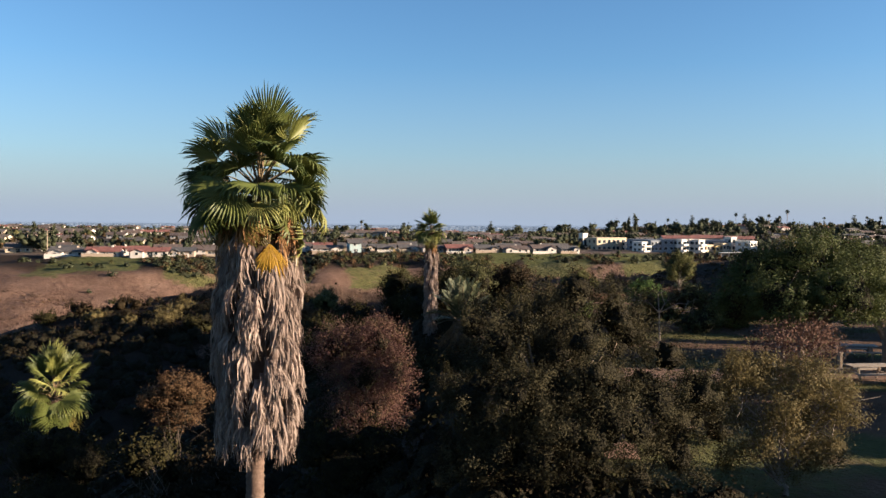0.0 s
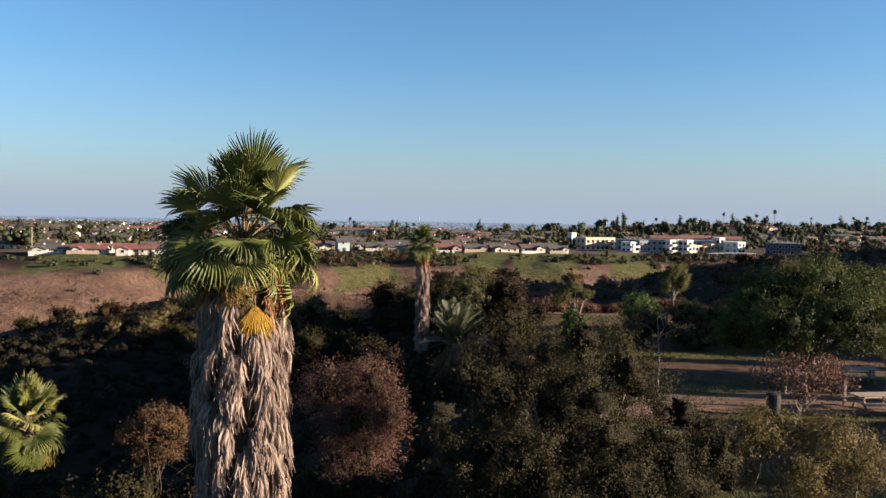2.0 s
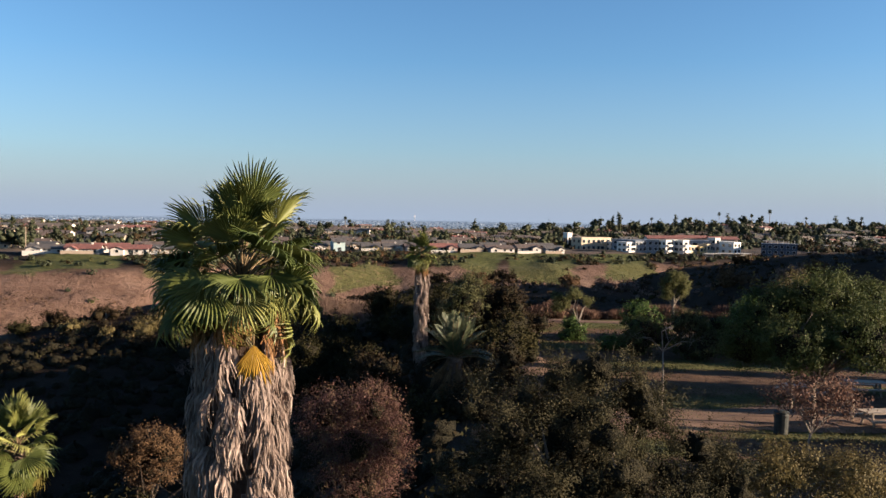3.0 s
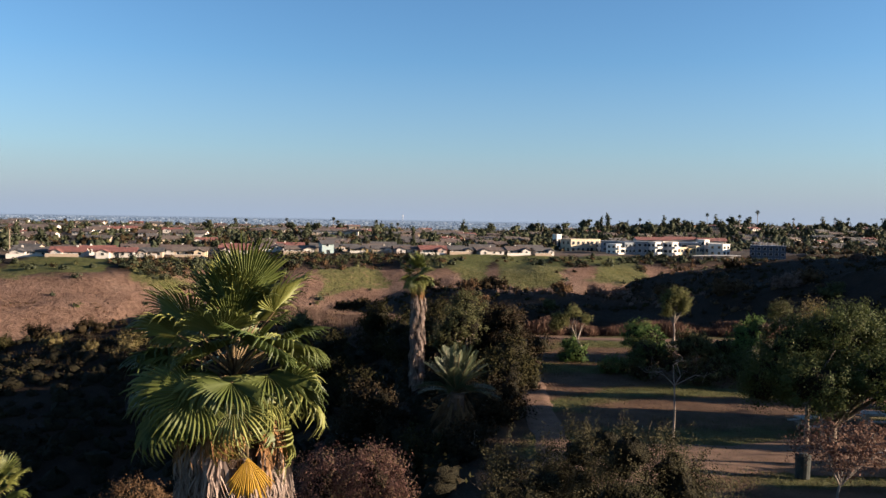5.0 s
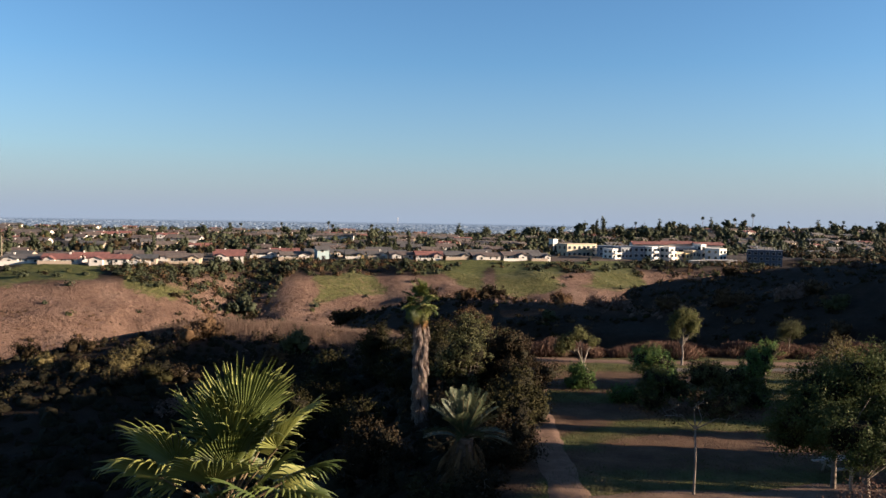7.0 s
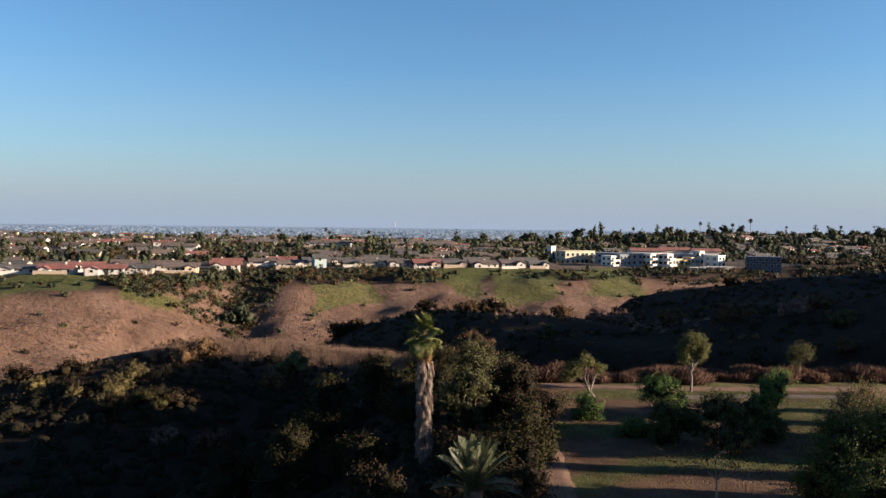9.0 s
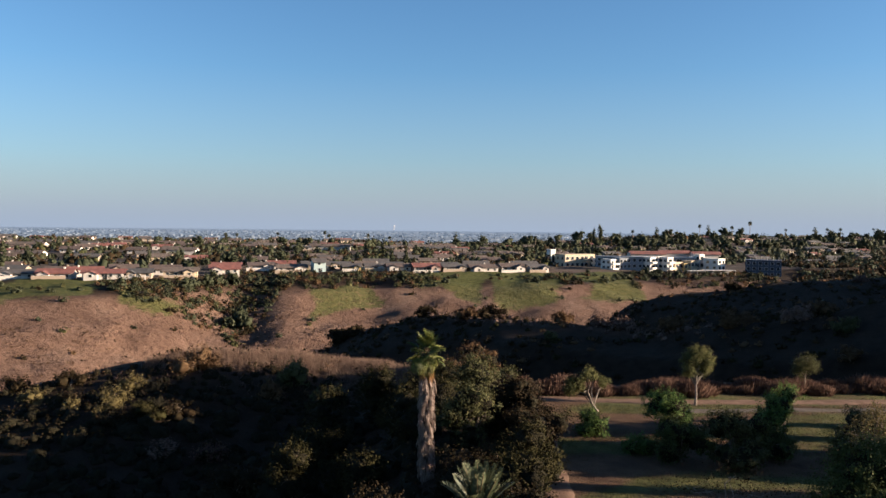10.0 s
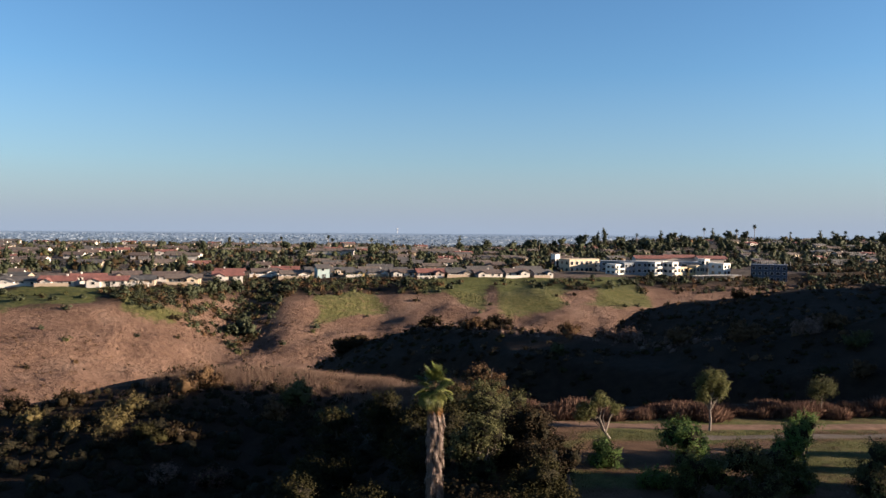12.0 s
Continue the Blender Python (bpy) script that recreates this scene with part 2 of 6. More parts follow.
def tree(name, x, y, z, blobs, leaf, clumps, per, spread, material, label, category, seed, bark=None, base_r=0.14, fork=1.2, lean=(0, 0), group="", shell=0.45, stretch=1.6, tips=None, twigs=0, plume=1.0, core=0.56, solid=()):
    """A tree or shrub: a tapered trunk with limbs, and a crown of leaves."""
    rng = np.random.default_rng(seed)
    e = root(name, x, y, z, label, category, group)
    if tips is None:
        tips = [(b[0] + rng.uniform(-.3, .3) * b[3], b[1] + rng.uniform(-.3, .3) * b[4], b[2] + 0.5 * b[5]) for b in blobs]
        tips += [(b[0] + rng.uniform(-.7, .7) * b[3], b[1] + rng.uniform(-.7, .7) * b[4], b[2] + 0.1 * b[5]) for b in blobs]
    v, f = limbs(rng, base_r, fork, tips, lean)
    mesh_ob("trunk", v, f, bark or M_BARK, e, smooth=True)
    p, way = crown_points(rng, blobs, clumps, per, spread, shell, plume)
    up = p[:, 2] > 0.05
    v, f = leaf_quads(rng, p[up], leaf, stretch, along=way[up])
    # nearer plants get a near-black core in place of inner shade
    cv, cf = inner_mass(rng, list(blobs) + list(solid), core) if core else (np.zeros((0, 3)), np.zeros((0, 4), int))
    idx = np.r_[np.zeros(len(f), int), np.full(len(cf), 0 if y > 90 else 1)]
    mesh_ob("crown", np.concatenate([v, cv]), np.concatenate([f, cf + len(v)]), None, e, mats=[material, M_INNER_SHADE], idx=idx)
    if twigs:
        n = twigs
        c = crown_points(rng, blobs, n, 1, spread * .3, 0.7)[0]
        b0 = np.asarray(blobs, float)[:, :3].mean(0)
        d = c - b0 + np.array([0, 0, .6])
        d /= np.linalg.norm(d, axis=1)[:, None]
        s = np.cross(d, rng.normal(size=(n, 3)))
        s /= np.linalg.norm(s, axis=1)[:, None]
        L = rng.uniform(.4, 1.0, (n, 1)) * spread * 2
        v = np.stack([c - s * .007, c + s * .007, c + d * L], 1).reshape(-1, 3)
        mesh_ob("twig", v, np.arange(3 * n).reshape(-1, 3), M_TWIG, e)["kind"] = "stuff"
    return e


# ---- smog along the horizon, imitated by a glowing backdrop sheet far beyond everything ----
M_HAZE_GLOW = bpy.data.materials.new("haze")
M_HAZE_GLOW.use_nodes = True
nt = M_HAZE_GLOW.node_tree
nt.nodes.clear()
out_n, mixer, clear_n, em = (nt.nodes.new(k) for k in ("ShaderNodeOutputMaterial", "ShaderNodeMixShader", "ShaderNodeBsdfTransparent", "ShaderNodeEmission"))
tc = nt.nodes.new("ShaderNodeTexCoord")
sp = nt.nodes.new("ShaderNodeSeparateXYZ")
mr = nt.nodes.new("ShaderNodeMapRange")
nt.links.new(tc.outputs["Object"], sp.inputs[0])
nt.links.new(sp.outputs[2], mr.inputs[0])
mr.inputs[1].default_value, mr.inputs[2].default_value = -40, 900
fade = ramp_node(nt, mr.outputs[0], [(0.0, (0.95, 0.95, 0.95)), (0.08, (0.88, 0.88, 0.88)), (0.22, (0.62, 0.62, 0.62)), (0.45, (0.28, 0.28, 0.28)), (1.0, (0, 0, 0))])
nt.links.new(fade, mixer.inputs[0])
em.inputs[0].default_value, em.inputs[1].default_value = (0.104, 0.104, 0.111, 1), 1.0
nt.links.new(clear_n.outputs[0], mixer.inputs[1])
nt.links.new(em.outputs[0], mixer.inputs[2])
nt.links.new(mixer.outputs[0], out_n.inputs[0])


# a curved upright sheet whose glow imitates haze
def smog(far, top, material, label):
    vs, fs = [], []
    for i in range(49):
        a = radians(-48 + 2 * i)
        vs += [(far * math.sin(a), far * math.cos(a), -60), (far * math.sin(a), far * math.cos(a), top)]
    fs = [(2 * i, 2 * i + 2, 2 * i + 3, 2 * i + 1) for i in range(48)]
    tagged(mesh_ob("backdrop", vs, fs, material), label, "backdrop", kind="structure")


smog(4900, 920, M_HAZE_GLOW, "glowing backdrop sheet imitating smog along the far horizon")
# three fainter glowing sheets across the plain imitate the haze between
M_VEIL = M_HAZE_GLOW.copy()
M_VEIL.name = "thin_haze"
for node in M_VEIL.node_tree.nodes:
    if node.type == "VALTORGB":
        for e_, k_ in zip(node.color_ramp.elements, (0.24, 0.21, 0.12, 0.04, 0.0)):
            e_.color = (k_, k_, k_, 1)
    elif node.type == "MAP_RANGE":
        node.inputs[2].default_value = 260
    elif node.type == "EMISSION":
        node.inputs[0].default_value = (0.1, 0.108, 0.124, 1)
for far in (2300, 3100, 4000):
    smog(far, 270, M_VEIL, "faint glowing sheet imitating haze over the far plain")


# ---- the lie of the land ----
def smooth(e0, e1, v):
    t = np.clip((v - e0) / (e1 - e0), 0, 1)
    return t * t * (3 - 2 * t)


def value_noise(x, y, s, seed=0):
    """Smooth lattice noise, -1 to 1, of wavelength s."""
    u, v = np.asarray(x) / s + seed * 17.3, np.asarray(y) / s + seed * 7.7
    i, j = np.floor(u), np.floor(v)
    a, b = u - i, v - j
    a, b = a * a * (3 - 2 * a), b * b * (3 - 2 * b)
    h = lambda p, q: np.modf(np.sin(p * 127.1 + q * 311.7 + seed * 13.7) * 43758.5453)[0]
    return (h(i, j) * (1 - a) + h(i + 1, j) * a) * (1 - b) + (h(i, j + 1) * (1 - a) + h(i + 1, j + 1) * a) * b


def rim_y(x):
    """The far mesa's edge."""
    return 402 + 0.31 * np.clip(x, -400, 190) + 9 * value_noise(x, 0 * x, 38, 3) - 20 * np.exp(-((x + 125) / 40) ** 2) + 26 * np.exp(-((x + 72) / 16) ** 2) + 12 * np.exp(-((x + 20) / 14) ** 2)


def spur_y(x):
    """The crest of the spur behind the park."""
    return np.interp(x, [-90, -60, -46, -36, -28, -17, -10, -5, -2, 5], [93, 97, 100, 105, 108, 110, 108, 104, 98, 88])


def hill_y(x):
    """The crest of the nearer shaded hill across the canyon."""
    return np.interp(x, [-40, -27, -14, 3, 10, 15, 26, 38, 43, 50, 60, 66, 120], [216, 212, 206, 198, 186, 177, 167, 156, 148, 140, 134, 130, 112])


def hill2_y(x):
    """The crest of the farther shaded hill."""
    return np.interp(x, [30, 53, 60, 70, 83, 95, 107, 115, 160, 300], [242, 240, 238, 234, 228, 222, 217, 214, 206, 206])


def height(x, y):
    x, y = np.asarray(x, float), np.asarray(y, float)
    # park on its shelf, the slope to the left of it
    park = 4.5 + 0.9 * smooth(44, 30, y)
    edge = np.interp(y, [0, 30, 45, 60, 76, 90], [0.5, 1.5, 1.0, 0.0, -1.0, 2.0])
    left = np.maximum(edge - x, 0)
    near = park - 0.42 * left * smooth(0, 3, left) - 0.10 * np.maximum(left - 25, 0)
    near = np.maximum(near, -16 - 0.12 * left)
    # spur that runs out to the left behind the park
    cy = spur_y(x)
    cz = np.interp(x, [-120, -90, -60, -46, -36, -28, -17, -10, -5, -2, 5, 40], [-26, -14, -4.3, -0.2, 1.9, 2.9, 2.5, 2.0, 2.1, 2.6, 4.0, 4.0])
    spur = cz - np.where(y < cy, 0.19, 0.0) * np.abs(y - cy)
    front = np.maximum(near, spur)
    # drop into the canyon behind
    back = np.where(x < 5, cy, 80.5 + 0 * x)
    over = np.maximum(y - back - 2, 0)
    front = front - 0.52 * over * smooth(0, 14, over)
    # two shaded hills on the right behind the canyon, one before the other
    cz1 = np.interp(x, [-60, -40, -27, -14, 3, 10, 15, 26, 38, 43, 50, 60, 66, 120], [-44, -24, -14.6, -7.0, -2.0, -1.1, 0, 0.2, 0.2, 1.5, 3.0, 5.6, 7.8, 14])
    dy = y - hill_y(x)
    hill = cz1 - np.where(dy < 0, 0.10 * np.minimum(-dy, 22) + 0.46 * np.maximum(-dy - 22, 0), 0.34 * dy)
    cz2 = np.interp(x, [20, 40, 53, 60, 70, 83, 95, 107, 115, 160, 300], [-40, -18, -8.0, -2.6, 0.3, 2.5, 4.4, 5.8, 6.7, 11, 17])
    dy2 = y - hill2_y(x)
    hill = np.maximum(hill, cz2 - np.where(dy2 < 0, 0.07 * np.minimum(-dy2, 55) + 0.3 * np.maximum(-dy2 - 55, 0), 0.30 * dy2))
    # high ground beyond the right edge, which shades it
    rx = np.interp(y, [60, 90, 120, 200, 260], [150, 95, 104, 150, 200])
    crown_h = (22 - 7 * smooth(135, 165, y)) * smooth(78, 100, y) * smooth(245, 190, y)
    bank = crown_h * smooth(0, 1, 1 - np.abs(x - rx - 25) / 48)
    bank = np.where(x > rx + 25, crown_h * smooth(500, 200, x), bank)
    # a steep rise added out of view, only to shade the spur's front
    shade_knoll = 37 * smooth(66, 70, y) * smooth(85, 80, y) * smooth(0, 1, 1 - np.abs(x - 129) / 52)
    # far wall of the canyon and the mesa
    d = rim_y(x) - y
    wall = -5.0 - 0.14 * np.clip(d, 0, 34) - 0.27 * np.maximum(d - 34, 0)
    wall = wall - 1.3 * np.exp(-((x + 76 - 0.19 * np.maximum(d, 0)) / 25) ** 2) * smooth(0, 50, d)
    wall = wall + 2.2 * np.exp(-((x + 104 - 0.36 * np.maximum(d, 0)) / 15) ** 2) * smooth(14, 60, d) * smooth(150, 90, d) + 0.6 * np.exp(-((x + 48) / 13) ** 2) * smooth(10, 40, d)
    wall = wall + 3.0 * value_noise(x, y * 0.5, 42, 5) * smooth(10, 60, d) + 1.5 * value_noise(x, y, 13, 6) * smooth(5, 40, d) + (0.55 + 0.5 * smooth(60, 80, d)) * value_noise(x, y * 0.7, 6.5, 9) * smooth(25, 60, d)
    wall = wall - 1.6 * np.exp(-((x + 100 - 0.06 * np.maximum(d, 0)) / 3.5) ** 2) * smooth(48, 66, d) * smooth(120, 90, d)
    mesa = -4.8 + 10 * smooth(60, 320, x) * smooth(560, 900, y) + 1.5 * value_noise(x, y, 160, 8) * smooth(450, 600, y) + 12 * np.exp(-((x - 250) / 55) ** 2 - ((y - 400) / 45) ** 2) - 3.5 * np.exp(-((x - 165) / 35) ** 2 - ((y - 448) / 25) ** 2)
    mesa = mesa + 3.0 * smooth(500, 640, y) * smooth(100, -100, x)
    fall = smooth(900, 1500, y - 0.1 * x)
    mesa = mesa * (1 - fall) + (-33 + 8 * smooth(1500, 4800, y)) * fall
    far = np.where(d > 0, wall, mesa)
    out = np.maximum(np.maximum(front, hill), np.maximum(far, -46))
    out = np.where(y < 400, np.maximum(out, out + bank * smooth(90, 110, x + 0 * y)), out)
    out = np.maximum(out, np.where(shade_knoll > 0.5, shade_knoll, -99))
    rough = 0.16 * value_noise(x, y, 3.1, 1) + 0.5 * value_noise(x, y, 11, 2)
    flat = smooth(-2, 3, x) * smooth(82, 79, y)
    return out + rough * (1 - flat) + 0.05 * value_noise(x, y, 2.0, 4) * flat


def hz(x, y):
    return float(height(np.array([x]), np.array([y]))[0])


def spaced(stops):
    out = []
    for (a, s0), (b, s1) in zip(stops, stops[1:]):
        v = a
        while v < b - 1e-6:
            out.append(v)
            v += s0 + (s1 - s0) * (v - a) / (b - a)
    return np.array(out + [stops[-1][0]])


gx = spaced([(-4200, 260), (-600, 26), (-220, 3.4), (-60, 1.5), (60, 1.5), (220, 3.4), (600, 26), (4200, 260)])
gy = spaced([(-260, 18), (-10, 1.3), (130, 1.5), (200, 2.4), (450, 3.4), (700, 14), (1600, 60), (4950, 200)])
GX, GY = np.meshgrid(gx, gy)
GZ = height(GX, GY)
nx = len(gx)
qi = (np.arange(len(gy) - 1)[:, None] * nx + np.arange(nx - 1)[None, :]).ravel()
ground_faces = np.stack([qi, qi + 1, qi + nx + 1, qi + nx], 1)
D = rim_y(GX) - GY
in_park = smooth(1.5, 4, GX) * smooth(82, 79.5, GY)
lobes = 13 * value_noise(GX, GY, 17, 12) + 6 * value_noise(GX, GY, 6, 11)
lob = 0.35 * lobes
g_right = smooth(0, 6, GX + lob - 0.55 * np.maximum(D - 12, 0)) * smooth(112, 103, GX) * smooth(64, 50, D + lob + 0.25 * np.maximum(30 - GX, 0)) * smooth(-10, 2, D)
g_right = g_right * (1 - 0.9 * np.exp(-((GX - 37 + 0.1 * D) / 3) ** 2) * smooth(10, 22, D)) * (1 - np.exp(-((GX - 78 + 0.3 * (D - 20) + lob) / 8) ** 2) * smooth(12, 24, D))
g_left = smooth(-144, -138, GX + lob) * smooth(-112, -118, GX + lob) * smooth(32, 25, D + lob) + 0.75 * smooth(-136, -140, GX) * smooth(42, 35, D + lob) * smooth(-160, -150, GX)
g_strip = np.exp(-((D - 26 - 1.3 * (GX + 106) + lob) / 7) ** 2) * smooth(-110, -105, GX) * smooth(-84, -88, GX)
g_olive = smooth(-43, -39, GX + lob) * smooth(-13, -17, GX + lob) * smooth(24, 30, D) * smooth(60, 52, D + lob + 0.5 * (GX + 28)) * 0.8
g_rim = smooth(18, 13, GX + 2 * lob) * smooth(-6, 0, GX) * smooth(34, 24, D + lob) * 0.7
grass_far = np.clip(g_right + g_left + g_strip + g_olive + g_rim, 0, 1) * smooth(-10, -2, D)
grass_park = in_park * smooth(-0.35, 0.25, value_noise(GX, GY * 2.2, 8, 14) + 0.35 * value_noise(GX, GY, 2.5, 15)) * 0.75
straw = smooth(9, 4, np.abs(GY - spur_y(GX) + 1)) * smooth(-31, -24, GX) * smooth(6, 2, GX) * (GY < 130)
bare = smooth(20, 40, D) * smooth(230, 200, D) * smooth(170, 200, GY) * smooth(2, 12, GY - np.where(GX > 44, hill2_y(GX), hill_y(GX)))
hill_top = 0.55 * np.exp(-((GY - hill_y(GX) + 1) / 4.5) ** 2) * smooth(2, 10, GX) * smooth(46, 36, GX)
city = smooth(0, -6, D)
ground = mesh_ob("ground", np.stack([GX, GY, GZ], -1).reshape(-1, 3), ground_faces, None, mats=[None], smooth=True)
tagged(ground, "dry canyon slopes, grassy park shelf and far plain", "ground", kind="structure")
ca = ground.data.color_attributes.new("cover", "FLOAT_COLOR", "POINT")
ca.data.foreach_set("color", np.stack([np.clip(grass_far + grass_park, 0, 1), np.clip(bare + 0.35 * straw + hill_top, 0, 1), city, in_park], -1).astype(np.float32).ravel())

M_GROUND, nt, b = mat("ground_soil")
at = nt.nodes.new("ShaderNodeAttribute")
at.attribute_name = "cover"
sep = nt.nodes.new("ShaderNodeSeparateColor")
nt.links.new(at.outputs["Color"], sep.inputs[0])
n_big, n_mid, n_fine = noise_node(nt, 0.05, 4), noise_node(nt, 0.6, 5), noise_node(nt, 7, 3)
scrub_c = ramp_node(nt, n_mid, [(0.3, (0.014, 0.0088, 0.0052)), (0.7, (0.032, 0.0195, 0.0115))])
bare_c = ramp_node(nt, n_big, [(0.3, (0.118, 0.071, 0.050)), (0.55, (0.168, 0.104, 0.074)), (0.75, (0.215, 0.143, 0.104))])
bare_c = mix_node(nt, 0.7, bare_c, ramp_node(nt, noise_node(nt, 0.22, 7, 0.75), [(0.34, (0.6, 0.57, 0.55)), (0.56, (1, 1, 1))]), "MULTIPLY")
bare_c = mix_node(nt, 0.6, bare_c, ramp_node(nt, n_mid, [(0.3, (0.6, 0.58, 0.55)), (0.6, (1, 1, 1))]), "MULTIPLY")
park_c = ramp_node(nt, n_mid, [(0.3, (0.055, 0.031, 0.018)), (0.7, (0.118, 0.07, 0.041))])
grass_c = ramp_node(nt, n_mid, [(0.3, (0.040, 0.047, 0.014)), (0.55, (0.080, 0.084, 0.024)), (0.75, (0.13, 0.112, 0.042))])
city_c = ramp_node(nt, noise_node(nt, 0.02, 5), [(0.3, (0.05, 0.045, 0.036)), (0.6, (0.095, 0.068, 0.052)), (0.8, (0.06, 0.068, 0.04))])
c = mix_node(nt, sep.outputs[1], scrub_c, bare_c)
c = mix_node(nt, at.outputs["Alpha"], c, park_c)
# haze over the far plain is painted into its colour, growing with distance
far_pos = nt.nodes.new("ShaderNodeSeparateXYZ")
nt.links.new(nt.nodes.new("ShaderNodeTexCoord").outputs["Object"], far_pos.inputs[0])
haze_amt = ramp_node(nt, math_node(nt, "DIVIDE", far_pos.outputs[1], 3000.0), [(0.33, (0, 0, 0)), (0.6, (1, 1, 1))])
hazy_plain_c = ramp_node(nt, noise_node(nt, 0.004, 5), [(0.3, (0.125, 0.148, 0.178)), (0.7, (0.15, 0.174, 0.205))])
city_c = mix_node(nt, haze_amt, city_c, hazy_plain_c)
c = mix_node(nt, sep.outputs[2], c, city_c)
# grass breaks up into ragged patches at its edges
g_edge = mix_node(nt, 1.0, at.outputs["Color"], ramp_node(nt, noise_node(nt, 0.35, 7, 0.75), [(0.3, (0.0, 0.0, 0.0)), (0.7, (0.7, 0.7, 0.7))]), "ADD")
g_sep = nt.nodes.new("ShaderNodeSeparateColor")
nt.links.new(g_edge, g_sep.inputs[0])
g_amount = ramp_node(nt, math_node(nt, "MULTIPLY", g_sep.outputs[0], 0.5), [(0.36, (0, 0, 0)), (0.55, (0.85, 0.85, 0.85))])
c = mix_node(nt, g_amount, c, grass_c)
c = mix_node(nt, 0.5, c, ramp_node(nt, n_fine, [(0.25, (0.5, 0.5, 0.5)), (0.65, (1, 1, 1))]), "MULTIPLY")
nt.links.new(c, b.inputs["Base Color"])
b.inputs["Roughness"].default_value = 0.95
b.inputs["Specular IOR Level"].default_value = 0.1
# clods everywhere, rubble and rills on the bare slopes
rills = mix_node(nt, sep.outputs[1], (0.0, 0.0, 0.0), ramp_node(nt, noise_node(nt, 0.3, 8, 0.72), [(0.25, (0, 0, 0)), (0.75, (1, 1, 1))]))
relief = mix_node(nt, 1.0, rills, ramp_node(nt, n_fine, [(0.0, (0, 0, 0)), (1.0, (0.1, 0.1, 0.1))]), "ADD")
bump_node(nt, b, relief, 0.9, 1.5)
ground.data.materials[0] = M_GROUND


# ---- palms ----
def fan_blade(rng, radius, arc, segs, droop, fold, cup):
    """A fan leaf in its own frame: the hub at the origin, the leaf along +y, its upper side +z."""
    vs, fs = [], []
    for i in range(segs):
        t = (i + 0.5) / segs - 0.5
        a0, a1 = (t - 0.5 / segs) * arc, (t + 0.5 / segs) * arc
        L = radius * (1.0 - 0.24 * abs(2 * t) ** 2) * rng.uniform(0.94, 1.05)
        am = (a0 + a1) / 2 + rng.uniform(-0.03, 0.03)
        base = len(vs)
        rows = ((0.02, 1.0), (0.3, 1.0), (0.56, 0.98), (0.7, 0.66), (0.85, 0.38), (1.0, 0.04))
        fray = rng.uniform(0.1, 2.4) * (0.45 + droop)
        for s, w in rows:
            hang = fray * max(0, s - 0.56) ** 2
            z = cup * s * abs(2 * t) ** 1.5 * L - (droop * max(0, s - 0.3) ** 2 + hang) * L
            y_in = 1 - 0.35 * droop * max(0, s - 0.5) ** 2 - 0.7 * hang
            half = (a1 - a0) / 2 * w
            for k, da in ((0, -half), (1, 0), (2, half)):
                a = (a0 + a1) / 2 * (1 - s) + am * s + da
                vs.append((math.sin(a) * L * s * y_in, math.cos(a) * L * s * y_in, z + (fold * L * s * (a1 - a0) * w if k == 1 else 0)))
        for r in range(len(rows) - 1):
            for k in range(2):
                p = base + r * 3 + k
                fs.append((p, p + 1, p + 4, p + 3))
    return vs, fs


def frond_mesh(rng, radius, petiole, droop, cup, arc=3.5, segs=36, leaf=None, tilt=-14):
    """A petiole that arches out along +y, with a fan at its end, as one mesh."""
    blade, bf = fan_blade(rng, radius, arc, segs, droop, 0.5, cup)
    pts = [(0, 0, 0), (0, petiole * 0.5, 0.05 * petiole), (0, petiole, 0.0)]
    pv, pf = tube(pts, [0.026, 0.017, 0.013], 5)
    tip = Matrix.Translation((0, petiole, 0)) @ Matrix.Rotation(radians(tilt), 4, "X")
    vs = list(pv) + [tip @ Vector(v) for v in blade]
    fs = list(pf) + [tuple(i + len(pv) for i in f) for f in bf]
    me = bpy.data.meshes.new("frond")
    me.from_pydata([tuple(v) for v in vs], [], fs)
    me.materials.append(M_PETIOLE)
    me.materials.append(leaf or M_FROND)
    me.polygons.foreach_set("material_index", np.array([0] * len(pf) + [1] * len(bf), np.int32))
    me.update()
    return me


def dead_mesh(rng, length, width, strips, mats_):
    """A dead leaf hanging down -z, folded into a bundle of ribbons; outward is +y."""
    vs, fs = [], []
    for _ in range(strips):
        x0, y0 = rng.normal(0, width * 0.08), rng.uniform(0, 0.05)
        x1, y1 = x0 * 2.4 + rng.normal(0, width * 0.26), rng.uniform(0.02, 0.22)
        L = length * rng.uniform(0.62, 1.1)
        w = rng.uniform(0.005, 0.013) if rng.uniform() < 0.7 else rng.uniform(0.014, 0.026)
        tw = rng.uniform(-1.2, 1.2)
        b = len(vs)
        for s in (0, 0.25, 0.5, 0.75, 1.0):
            cx = x0 + (x1 - x0) * s ** 1.3 + 0.018 * math.sin(8 * s + 3 * tw)
            cy = y0 + (y1 - y0) * math.sin(s * 2.2) + 0.02 * math.sin(9 * s + 4 * tw)
            ww = w * (1 - 0.75 * s * s)
            c, sn = math.cos(tw * (0.5 + s)), math.sin(tw * (0.5 + s))
            vs += [(cx - ww * c, cy - ww * sn, -L * s), (cx + ww * c, cy + ww * sn, -L * s)]
        for r in range(4):
            p = b + 2 * r
            fs.append((p, p + 1, p + 3, p + 2))
    me = bpy.data.meshes.new("dead_frond")
    me.from_pydata(vs, [], fs)
    me.materials.append(mats_)
    me.update()
    return me


def put_part(name, me, parent, m):
    o = new(name, me)
    o.parent = parent
    o.matrix_local = m
    return o


